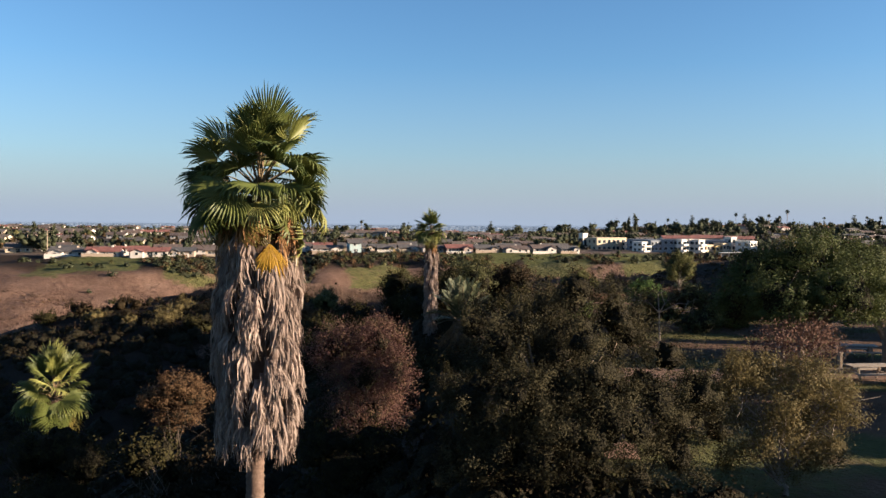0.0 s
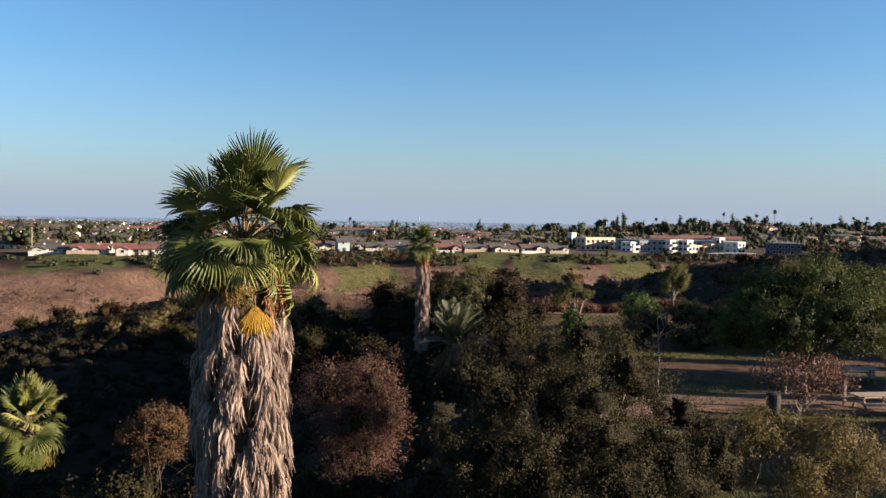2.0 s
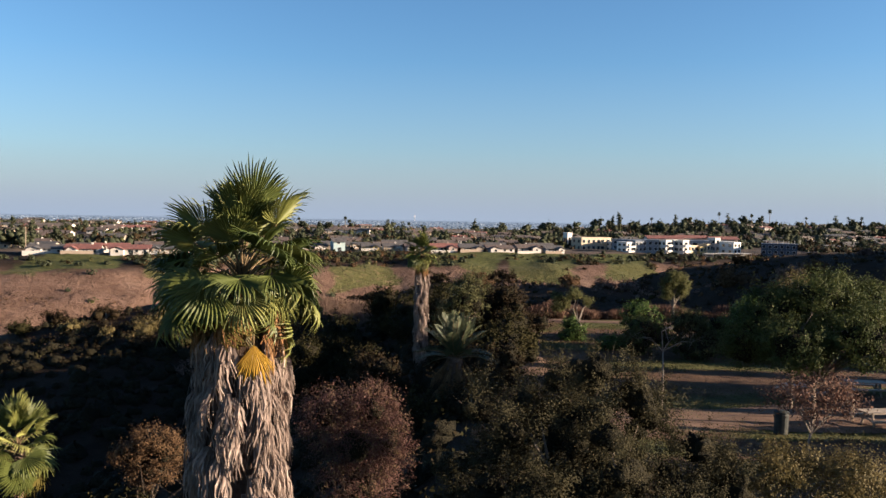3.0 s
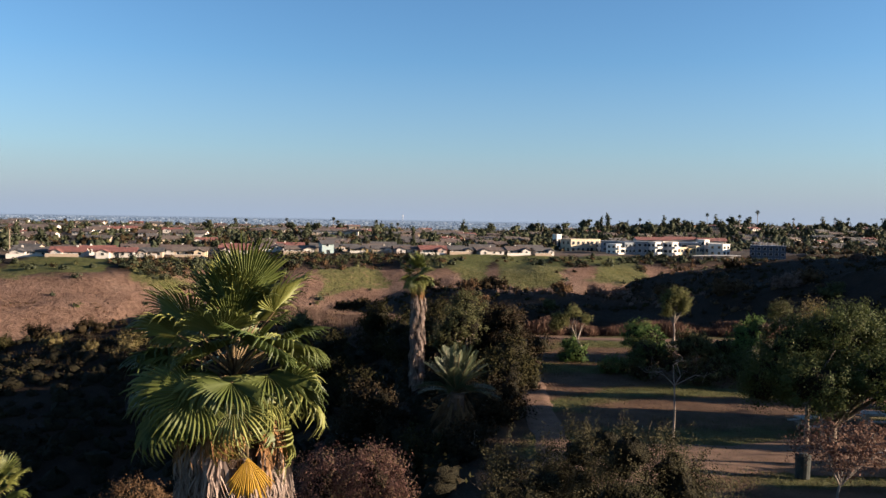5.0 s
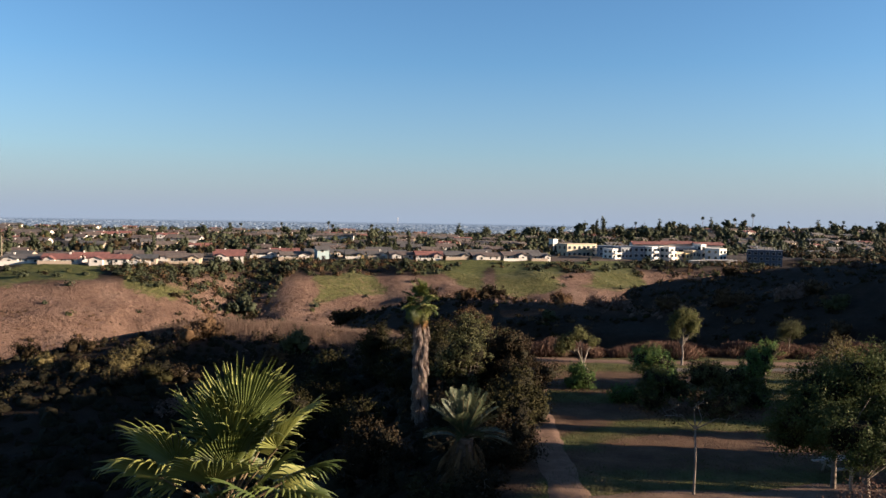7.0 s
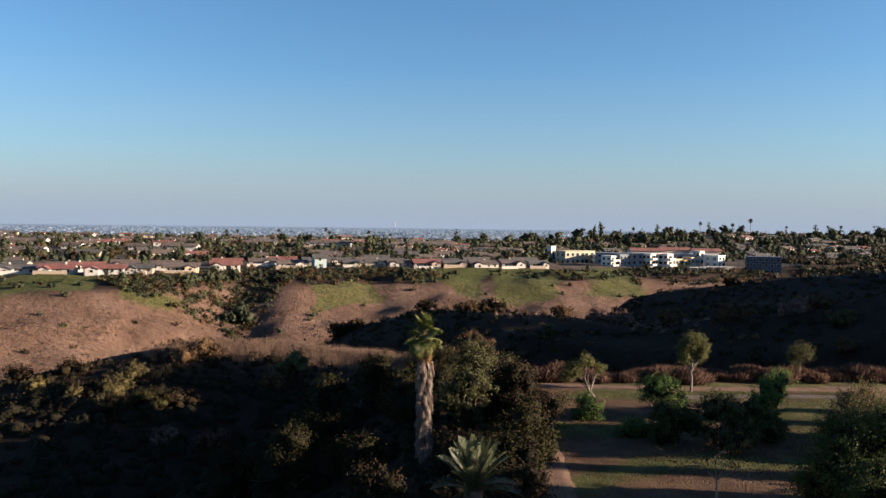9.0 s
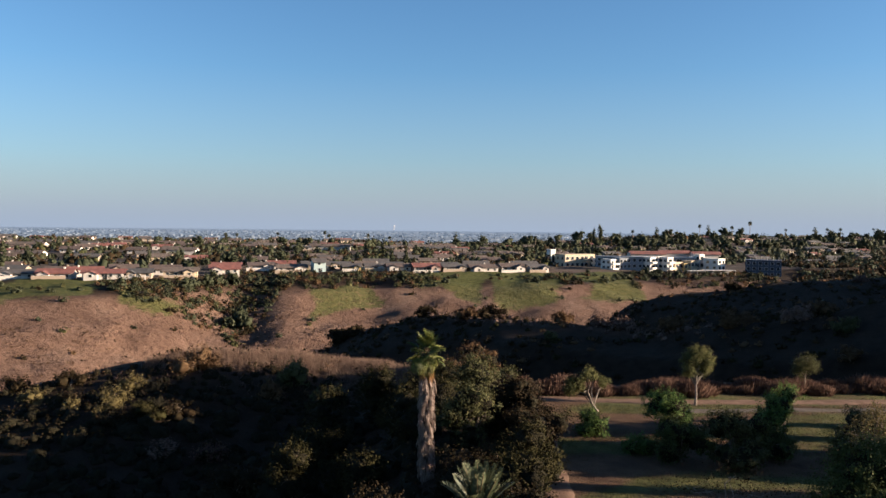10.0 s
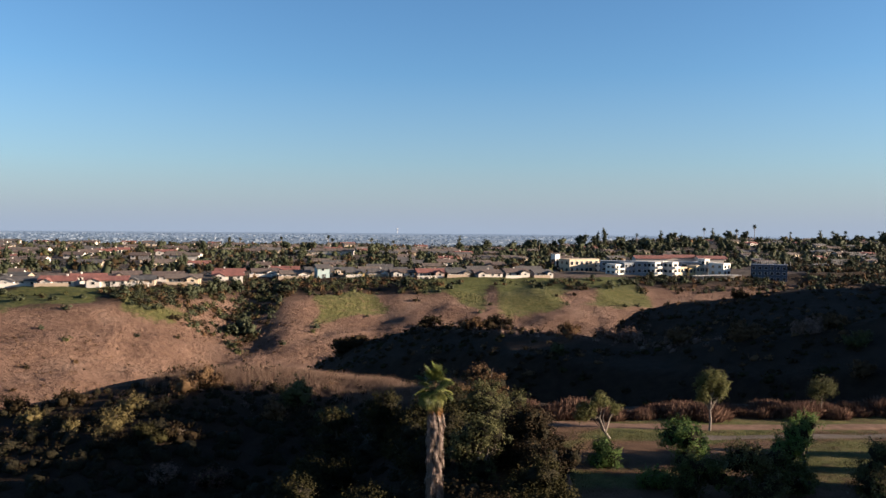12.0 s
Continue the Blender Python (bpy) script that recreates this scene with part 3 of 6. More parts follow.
def aim(az, el, roll=0.0):
    """Turns +y to the azimuth az and elevation el (degrees), then rolls about it."""
    return Matrix.Rotation(radians(az), 4, "Z") @ Matrix.Rotation(radians(el), 4, "X") @ Matrix.Rotation(radians(roll), 4, "Y")


def trunk_rings(rng, h, r0, r1, step, lean=(0, 0)):
    pts, rad = [], []
    n = int(h / step)
    for i in range(n + 1):
        s = i / n
        for k, bulge in ((0, 1.0), (0.5, 1.09), (0.85, 1.05)):
            pts.append((lean[0] * s * s, lean[1] * s * s, (s + k / n) * h - 0.3))
            rad.append((r0 + (r1 - r0) * s) * bulge * rng.uniform(0.97, 1.03) * (1 + 0.5 * math.exp(-s * h / 0.4)))
    return tube(pts, rad, 12)


def fan_palm(x, y, z, crown_z, radius, petiole, fronds, skirt_low, skirt_r, dead, label, seed, shift=(0, 0), yellow=True):
    """A fan palm: ringed trunk, a skirt of dead leaves, a round crown of fans."""
    rng = np.random.default_rng(seed)
    e = root("fan_palm", x, y, z, label, "palm tree")
    h = crown_z - z
    v, f = trunk_rings(rng, h, 0.21 * radius, 0.19 * radius, 0.13, shift)
    mesh_ob("trunk", v, f, M_PALM_BARK, e, smooth=True)
    low = skirt_low - z
    top = h - 0.55 * radius
    if dead:
        core, rads = [], []
        for i in range(15):
            s = i / 14
            core.append((shift[0] * 0.8, shift[1] * 0.8, low + 0.12 + (top - low) * s))
            rads.append(skirt_r * (0.5 + 0.28 * math.sin(2.2 * s + 0.5)) * rng.uniform(0.93, 1.07))
        v, f = tube(core, rads, 16)
        mesh_ob("thatch_core", v, f, M_CORE, e, "matted dead leaf bases")
        old = [dead_mesh(rng, 0.78, 0.27, 40, M_THATCH) for _ in range(7)]
        fresh = [dead_mesh(rng, 0.7, 0.3, 24, M_THATCH_NEW) for _ in range(3)]
        for i in range(dead):
            s = i / (dead - 1)
            zz = low + 0.55 * radius + (top + 0.1 - low - 0.35 * radius) * s
            az = i * 137.5 + rng.uniform(-25, 25)
            rr = skirt_r * (0.72 + 0.22 * math.sin(2.4 * s + 0.35)) * rng.uniform(0.74, 0.96)
            m = Matrix.Translation((shift[0] * 0.8, shift[1] * 0.8, zz)) @ Matrix.Rotation(radians(az), 4, "Z") @ Matrix.Translation((0, rr, 0)) @ Matrix.Rotation(radians(rng.uniform(-6, 13)), 4, "X") @ Matrix.Rotation(radians(rng.uniform(-7, 7)), 4, "Y") @ Matrix.Diagonal((rng.uniform(0.8, 1.3), 1, rng.uniform(0.75, 1.2), 1))
            me = fresh[int(rng.integers(3))] if s > 0.86 else old[int(rng.integers(7))]
            put_part("dead_frond", me, e, m)
    rng = np.random.default_rng(seed + 40)
    # leaf stalks spread evenly over a sphere; the lower the leaf, the more it hangs
    shapes = ((0.05, 0.4, 2.2, 4), (0.1, 0.25, 2.9, 0), (0.15, 0.15, 3.5, -12), (0.2, 0.05, 3.7, -26), (0.25, 0.0, 3.7, -38), (0.3, -0.1, 3.4, -46), (0.5, -0.15, 2.6, -50))
    live = [[frond_mesh(rng, radius * rng.uniform(0.9, 1.15), petiole * (1.0, 1.0, 0.98, 0.95, 0.88, 0.76, 0.62)[j] * (0.8, 0.95, 1.08)[q], dr, cup, arc, 32, M_FROND_LOW if j == 6 and dead else None, tilt) for q in range(3)] for j, (dr, cup, arc, tilt) in enumerate(shapes)]
    for i in range(fronds):
        s = (i + 0.5) / fronds
        el = 88 - 132 * s + rng.uniform(-10, 10)
        az = i * 137.5 + rng.uniform(-16, 16)
        if yellow and el < -20 and abs((az + 152 + 180) % 360 - 180) < 28:
            continue
        if yellow and -24 < el < 18 and abs((az + 167 + 180) % 360 - 180) < 30 and i % 2:
            continue
        sc = rng.uniform(0.85, 1.12)
        k = min(6, max(0, int(s * 7 + rng.uniform(-0.8, 0.8))))
        m = Matrix.Translation((shift[0], shift[1], h + (0.16 - 0.62 * s) * radius)) @ aim(az, el, rng.uniform(-40, 40)) @ Matrix.Diagonal((sc, sc, sc, 1))
        put_part("frond", live[k][int(rng.integers(3))], e, m)
    # cut and dried leaf bases round the growing tip
    stubs = []
    for i in range(46):
        m = Matrix.Translation((shift[0], shift[1], h - (0.05 + 0.85 * i / 46) * radius)) @ aim(i * 137.5, 66 - 50 * i / 46 + rng.uniform(-12, 12))
        L = radius * rng.uniform(0.25, 0.5)
        v, f = tube([m @ Vector(q) for q in ((0, 0.05, 0), (0, 0.5 * L, 0.03), (0, L, 0.0))], [0.032, 0.02, 0.012], 5)
        stubs.append((v, f))
    mesh_ob("leaf_base", *joined(stubs), M_CORE, e, "dry brown leaf bases")["kind"] = "stuff"
    if yellow:
        ym = frond_mesh(rng, radius * 0.95, petiole * 0.15, 0.25, -0.1, 1.5, 22, M_FROND_OLD, 0)
        turn = Matrix.Translation((shift[0], shift[1], h - 0.95)) @ Matrix.Rotation(radians(-152), 4, "Z")
        o = put_part("frond", ym, e, turn @ Matrix.Translation((0, 0.74, 0)) @ aim(0, -78, 8))
        o["label"] = "yellowing fan leaf"
        # broad leaves that reach out clear of the crown
        for az, el, roll, sc in ((158, 0, -38, 1.0), (-108, 2, -62, 1.0)):
            m = Matrix.Translation((shift[0], shift[1], h - 0.15 * radius)) @ aim(az, el, roll) @ Matrix.Diagonal((sc, sc, sc, 1))
            put_part("frond", live[2 if el > 0 else 3][1], e, m)
        for i in range(9):
            fan = frond_mesh(rng, radius * 0.7, petiole * 0.3, 0.9, -0.25, 1.3, 18, M_THATCH_NEW, -10) if i < 3 else fan_kinds[i % 3]
            if i < 3:
                fan_kinds = [fan] if i == 0 else fan_kinds + [fan]
            m = Matrix.Translation((shift[0], shift[1], h - (1.2 + 0.25 * rng.uniform()))) @ Matrix.Rotation(radians(-145 + 40 * i + (0 if i else 24)), 4, "Z") @ Matrix.Translation((0, 0.5 * radius, 0)) @ aim(0, rng.uniform(-84, -62), rng.uniform(-30, 30))
            o = put_part("dead_frond", fan, e, m)
            o["label"] = "freshly dried orange-brown fan leaf"
    sp = tube([(0, 0, 0), (0, 0, 0.9 * radius), (0.02, 0, 1.45 * radius)], [0.03, 0.02, 0.005], 5)
    o = mesh_ob("spear_leaf", *sp, M_PETIOLE, e)
    o.location = (shift[0], shift[1], h)
    return e


fan_palm(-4.42, 17.9, hz(-4.42, 17.9), 12.65, 0.85, 1.02, 62, 7.3, 0.76, 310, "tall fan palm with thick skirt of dead grey leaves", 5, (0.06, 0.1))
fan_palm(-1.45, 57.2, hz(-1.45, 57.2), 11.2, 0.80, 0.6, 36, 4.2, 0.30, 150, "slender fan palm with shaggy dead skirt", 6, yellow=False)
fan_palm(-15.6, 33.0, hz(-15.6, 33), 5.15, 1.05, 0.85, 36, 4.0, 0.5, 24, "young fan palm standing among dark scrub", 7, yellow=False)


def date_palm(x, y, z, crown_z, length, fronds, label, seed):
    """A young feather palm: stiff upright fronds over a shaggy base."""
    rng = np.random.default_rng(seed)
    e = root("feather_palm", x, y, z, label, "palm tree")
    h = crown_z - z
    v, f = trunk_rings(rng, h, 0.34, 0.38, 0.16)
    mesh_ob("trunk", v, f, M_PALM_BARK, e, smooth=True)
    kinds = []
    for bend in (0.15, 0.35, 0.7):
        vs, fs = [], []
        n = 34
        spine = [Vector((0, length * s * (1 - 0.2 * bend * s), length * (-bend * s * s * 0.6))) for s in np.linspace(0, 1, n)]
        tv, tf = tube(spine[::3], [0.035 * (1 - 0.8 * i / len(spine[::3])) for i in range(len(spine[::3]))], 4)
        for i in range(5, n):
            s = i / (n - 1)
            L = 0.55 * math.sin(math.pi * (0.12 + 0.8 * s)) * length * 0.36
            for side in (-1, 1):
                p = spine[i]
                q = p + Vector((side * L * 0.75, L * 0.75, 0.18 * L + rng.uniform(-.05, .03)))
                w = Vector((0, 0.028, 0.006))
                b0 = len(vs)
                vs += [p - w, p + w, p.lerp(q, 0.6) + w * 0.8, q, p.lerp(q, 0.6) - w * 0.8]
                fs.append((b0, b0 + 1, b0 + 2, b0 + 3, b0 + 4))
        me = bpy.data.meshes.new("frond")
        me.from_pydata([tuple(p) for p in tv] + [tuple(p) for p in vs], [], list(tf) + [tuple(i + len(tv) for i in q) for q in fs])
        me.materials.append(M_PETIOLE)
        me.materials.append(M_DATE)
        me.polygons.foreach_set("material_index", np.array([0] * len(tf) + [1] * len(fs), np.int32))
        me.update()
        kinds.append(me)
    for i in range(fronds):
        s = (i + 0.5) / fronds
        put_part("frond", kinds[min(2, int(s * 3))], e, Matrix.Translation((0, 0, h - 0.3 * s)) @ aim(i * 137.5 + rng.uniform(-12, 12), 84 - 62 * s + rng.uniform(-6, 6), rng.uniform(-30, 30)))
    dead = [dead_mesh(rng, 1.5, 0.4, 22, M_DRY) for _ in range(3)]
    for i in range(34):
        m = Matrix.Translation((0, 0, h - 0.2 - 1.4 * (i / 34))) @ Matrix.Rotation(radians(i * 137.5), 4, "Z") @ Matrix.Translation((0, 0.4, 0)) @ Matrix.Rotation(radians(rng.uniform(5, 40)), 4, "X")
        put_part("dead_frond", dead[i % 3], e, m)
    return e


M_DATE = leaf_mat("feather_leaf", [(0.0, (0.035, 0.045, 0.02)), (0.5, (0.07, 0.08, 0.037)), (1.0, (0.125, 0.125, 0.062))], 0.15, 0.5, 0.3)
date_palm(0.3, 43.2, hz(0.3, 43.2), 7.1, 2.1, 38, "young feather palm with stiff grey-green fronds", 8)


# ---- trees of the park ----
M_SUNNY = leaf_mat("sunny_leaf", [(0.0, (0.045, 0.05, 0.016)), (0.5, (0.11, 0.108, 0.038)), (1.0, (0.2, 0.18, 0.075))], 0.35)
M_GREY_BARK = plain_mat("grey_bark", (0.13, 0.105, 0.085), (0.27, 0.22, 0.18), 5, 0.85, 0.4, 0.02)
def blobs_of(seed, n, R, H, z0, size):
    rng = np.random.default_rng(seed)
    out = []
    for i in range(n):
        a, r = rng.uniform(0, 2 * math.pi), math.sqrt(rng.uniform(0, 1)) * R
        zz = z0 + (H - z0) * rng.uniform(0.15, 1.0) * (1 - 0.35 * (r / R) ** 2)
        s = size * rng.uniform(0.7, 1.25)
        out.append((r * math.cos(a), r * math.sin(a), zz - 0.5 * s, s, s, s * 0.8))
    return out


zo = hz(2.45, 22.5)
tree("oak_tree", 2.45, 22.5, zo, blobs_of(21, 70, 3.1, 10.8 - zo, 0.3, 0.66) + [(-3.0 + 0.55 * k, -2.0 - 0.9 * math.sin(0.3 * k), 0.9 + 1.1 * (k * 0.618 % 1) + 0.9 * (k % 2), 0.6, 0.6, 0.6) for k in range(12)], 0.028, 620, 330, 0.19, M_EVERGREEN, "large dark evergreen oak with dense dull foliage", "tree", 31, base_r=0.22, fork=1.4, twigs=700, plume=1.7, shell=0.75, core=0.5, tips=[(1.6 * math.cos(a), 1.6 * math.sin(a), 3.4) for a in (0.3, 1.5, 2.7, 3.9, 5.1)], solid=[(0, 0, 1.9, 2.7, 2.5, 1.9), (0.2, 0.2, 0.8, 2.2, 2.0, 1.0)])
tree("yellow_tree", 7.8, 21.2, hz(7.8, 21.2), [(-1.0, 0, 3.1, 0.55, 0.6, 0.42), (-1.5, 0.1, 2.75, 0.42, 0.5, 0.35), (-0.55, 0.3, 2.75, 0.6, 0.6, 0.45), (0.4, 0, 2.85, 0.6, 0.6, 0.5), (1.1, 0.1, 2.55, 0.55, 0.6, 0.5), (1.35, 0, 1.9, 0.38, 0.45, 0.4), (0.6, 0.2, 1.7, 0.5, 0.5, 0.4), (-1.3, 0, 0.85, 0.45, 0.45, 0.35), (-0.7, -0.2, 1.15, 0.4, 0.4, 0.3), (0.2, -0.2, 0.85, 0.5, 0.45, 0.4), (-1.1, 0.2, 1.9, 0.4, 0.4, 0.3), (-0.3, -0.3, 1.7, 0.5, 0.4, 0.4), (0.9, -0.2, 1.1, 0.45, 0.4, 0.35), (-0.2, -0.3, 2.3, 0.45, 0.4, 0.35)], 0.03, 400, 120, 0.15, M_YELLOW, "small multi-trunked tree with yellow-green leaves and pale bark", "tree", 32, bark=M_GREY_BARK, base_r=0.065, fork=0.35, lean=(-0.15, 0), twigs=120, core=0, shell=0.55)
ze = hz(16.0, 39.6)
tree("broadleaf_tree", 16.0, 39.6, ze, [(x * 1.3, yy * 1.4, zz + 0.1, s * 1.12, s * 1.12, s * 0.85) for x, yy, zz, s in ((-2.0, 0, 3.9, 1.15), (-1.3, 0.3, 4.9, 1.25), (0.2, 0, 5.6, 1.3), (1.9, 0.2, 5.0, 1.4), (3.3, 0, 4.2, 1.2), (0.8, -1.6, 4.2, 1.5), (-1.4, -1.5, 3.9, 1.3), (0, 1, 4.2, 1.6), (-2.1, 0.4, 3.1, 0.9), (2.4, -1.0, 3.6, 0.9), (-.2, 0, 3.5, 1.0))], 0.055, 720, 140, 0.24, M_GREEN, "spreading broadleaf tree with deep green crown", "tree", 33, base_r=0.2, fork=1.8, twigs=260, shell=0.72)
tree("broadleaf_tree", 21.4, 42.5, hz(21.4, 42.5), [(0, 0, 5.0, 1.5, 1.6, 1.2), (-1.5, 0.3, 4.4, 1.2, 1.2, 1.0), (1.4, 0.2, 4.1, 1.5, 1.4, 1.1)], 0.05, 420, 60, 0.30, M_OLIVE, "half-bare tree with brownish thin crown", "tree", 34, base_r=0.15, fork=1.8, twigs=500, core=0.35)
tree("red_leaf_tree", 12.9, 33.0, hz(12.9, 33), [(-0.9, 0, 2.2, 1.0, 0.9, 0.5), (0.3, 0, 2.5, 1.0, 0.9, 0.5), (1.2, 0.2, 2.0, 0.8, 0.8, 0.5), (0, -.4, 1.8, 1, .8, .4)], 0.06, 150, 22, 0.2, M_RUST, "small tree with sparse rusty red leaves", "tree", 35, bark=M_GREY_BARK, base_r=0.055, fork=0.9, twigs=120, core=0)
tree("yellowing_tree", 17.0, 44.0, hz(17, 44), [(0, 0, 6.1, 0.9, 0.8, 0.6), (-0.7, 0.1, 5.7, 0.7, 0.7, 0.5), (0.8, 0, 5.6, 0.7, 0.7, 0.5), (0.1, 0, 6.6, 0.4, 0.4, 0.35)], 0.06, 130, 16, 0.16, M_YELLOW, "tall thin tree with sparse pale yellow leaves", "tree", 42, base_r=0.12, fork=3.2, twigs=160, core=0)
zr = hz(-3.1, 27)
tree("red_bush", -3.1, 27.0, zr, [(-0.9, 0, 8.0 - zr, 0.9, 0.9, 0.8), (0.5, 0, 8.2 - zr, 0.9, 0.9, 0.8), (0, 0, 7.1 - zr, 1.45, 1.2, 1.0), (1.0, 0, 7.2 - zr, 0.7, 0.8, 0.9), (0.1, 0.2, 5.9 - zr, 1.3, 1.1, 0.9)], 0.032, 560, 66, 0.16, M_RED, "tall twiggy shrub with dull red and yellow leaves", "shrub", 36, bark=M_TWIG, base_r=0.06, fork=1.0, twigs=350, core=0.35)
for x, y, lab, crown in ((-13.2, 28.0, "dark scrub bush round a young palm", [(0, 0, 4.5, 1.0, 1.0, 0.8), (0.9, 0, 4.1, 0.9, 0.9, 0.8), (-0.9, 0.2, 4.2, 0.9, 0.9, 0.8), (0, 0, 2.9, 1.5, 1.2, 1.1)]), (-3.2, 25.6, "dark bush below a red-leaved shrub", [(-1.0, 0, 5.3, 0.9, 0.8, 0.75), (0.8, 0, 5.2, 0.9, 0.8, 0.75), (-0.1, 0, 4.6, 1.4, 1.0, 0.9)])):
    z = hz(x, y)
    tree("bush", x, y, z, [(a, c, d - z, e, f, g) for a, c, d, e, f, g in crown], 0.05, 210, 30, 0.2, M_OAK, lab, "bush", 39, bark=M_TWIG, base_r=0.06, fork=0.6, group="bushes on the slopes", core=0.7)
tree("dry_bush", -11.0, 33.0, hz(-11, 33), [(0.2, 0, 5.5 - hz(-11, 33), 0.85, 0.8, 0.45), (-0.6, 0, 5.0 - hz(-11, 33), 0.6, 0.6, 0.4), (0.7, 0, 5.1 - hz(-11, 33), 0.7, 0.7, 0.4), (0.1, 0.3, 4.3 - hz(-11, 33), 0.9, 0.7, 0.6)], 0.042, 230, 60, 0.16, M_DRY, "dry brown rounded bush on the slope", "shrub", 37, bark=M_TWIG, base_r=0.05, fork=0.6, twigs=200, core=0.6)
tree("stake_tree", 10.3, 43.0, hz(10.3, 43), [(-1.8, 0, 3.6, 1.6, 1.2, 0.5), (0.2, 0.2, 3.9, 1.5, 1.3, 0.6), (1.6, 0, 3.5, 1.3, 1.1, 0.5)], 0.05, 110, 9, 0.22, M_SCRUB, "slender young tree with almost bare crown and pale trunk", "tree", 38, bark=M_GREY_BARK, base_r=0.055, fork=3.0, twigs=120, core=0)
tree("windswept_tree", 20.3, 75.0, hz(20.3, 75), [(-0.45, 0, 3.5, 0.75, 0.75, 0.65), (0.2, 0.1, 4.15, 0.85, 0.8, 0.55), (0.75, 0, 3.6, 0.6, 0.7, 0.6), (-0.6, 0, 2.8, 0.5, 0.5, 0.45), (0.7, 0, 2.8, 0.45, 0.5, 0.4)], 0.06, 230, 70, 0.16, M_SUNNY, "small round-topped tree beside the dirt path", "tree", 39, bark=M_GREY_BARK, base_r=0.10, fork=1.7, core=0.55)
tree("forked_tree", 12.0, 73.0, hz(12, 73), [(-1.6, 0, 2.2, 0.75, 0.7, 0.6), (-0.6, 0.1, 2.75, 0.6, 0.6, 0.4), (0.45, 0, 2.2, 0.4, 0.4, 0.3), (-2.1, 0, 1.7, 0.45, 0.5, 0.4)], 0.06, 170, 60, 0.15, M_SUNNY, "low tree forking into pale leaning trunks", "tree", 40, bark=M_GREY_BARK, base_r=0.11, fork=0.5, lean=(-0.3, 0), core=0.5)
tree("thin_tree", 31.6, 80.0, hz(31.6, 80), [(0, 0, 2.4, 0.95, 0.9, 0.7), (-.5, 0, 1.8, .6, .6, .5)], 0.07, 170, 22, 0.2, M_OLIVE, "thin dark tree at the brush edge", "tree", 41, base_r=0.07, fork=1.4, twigs=200, core=0)
for i, (x, y, r, h, m, lab) in enumerate((
        (10.2, 66.2, 1.1, 1.7, M_BRIGHT, "fresh green rounded shrub on the lawn"), (15.4, 66, 1.7, 3.0, M_BRIGHT, "fresh green bushy small tree on the lawn"),
        (23.4, 66, 1.9, 3.2, M_BRIGHT, "broad bright green shrub on the lawn"), (11.9, 61.6, 0.9, 1.1, M_BRIGHT, "low green shrub on the lawn"),
        (16.6, 58.5, 1.7, 3.6, M_OLIVE, "tall olive shrub with sunlit top"), (19.6, 60.5, 1.8, 3.0, M_GREEN, "dense dark green shrub on the lawn"),
        (25.2, 60, 1.8, 2.9, M_OLIVE, "yellow-tipped bush in the park"), (14.0, 59.5, 1.5, 3.1, M_GREEN, "dark green bushy shrub on the lawn"))):
    tree("shrub", x, y, hz(x, y), blobs_of(50 + i, 7, r * 0.7, h, 0.5, r * 0.6), 0.075, int(110 * r), 52, 0.18, m, lab, "shrub", 60 + i, base_r=0.06, fork=0.4, group="shrubs on the lawn", core=0.55)
tree("bush", 6.9, 26.5, hz(6.9, 26.5), blobs_of(79, 12, 1.1, 2.0, 0.3, 0.55), 0.035, 180, 130, 0.16, M_EVERGREEN, "dark low bush beside the oak", "bush", 99, base_r=0.06, fork=0.4)
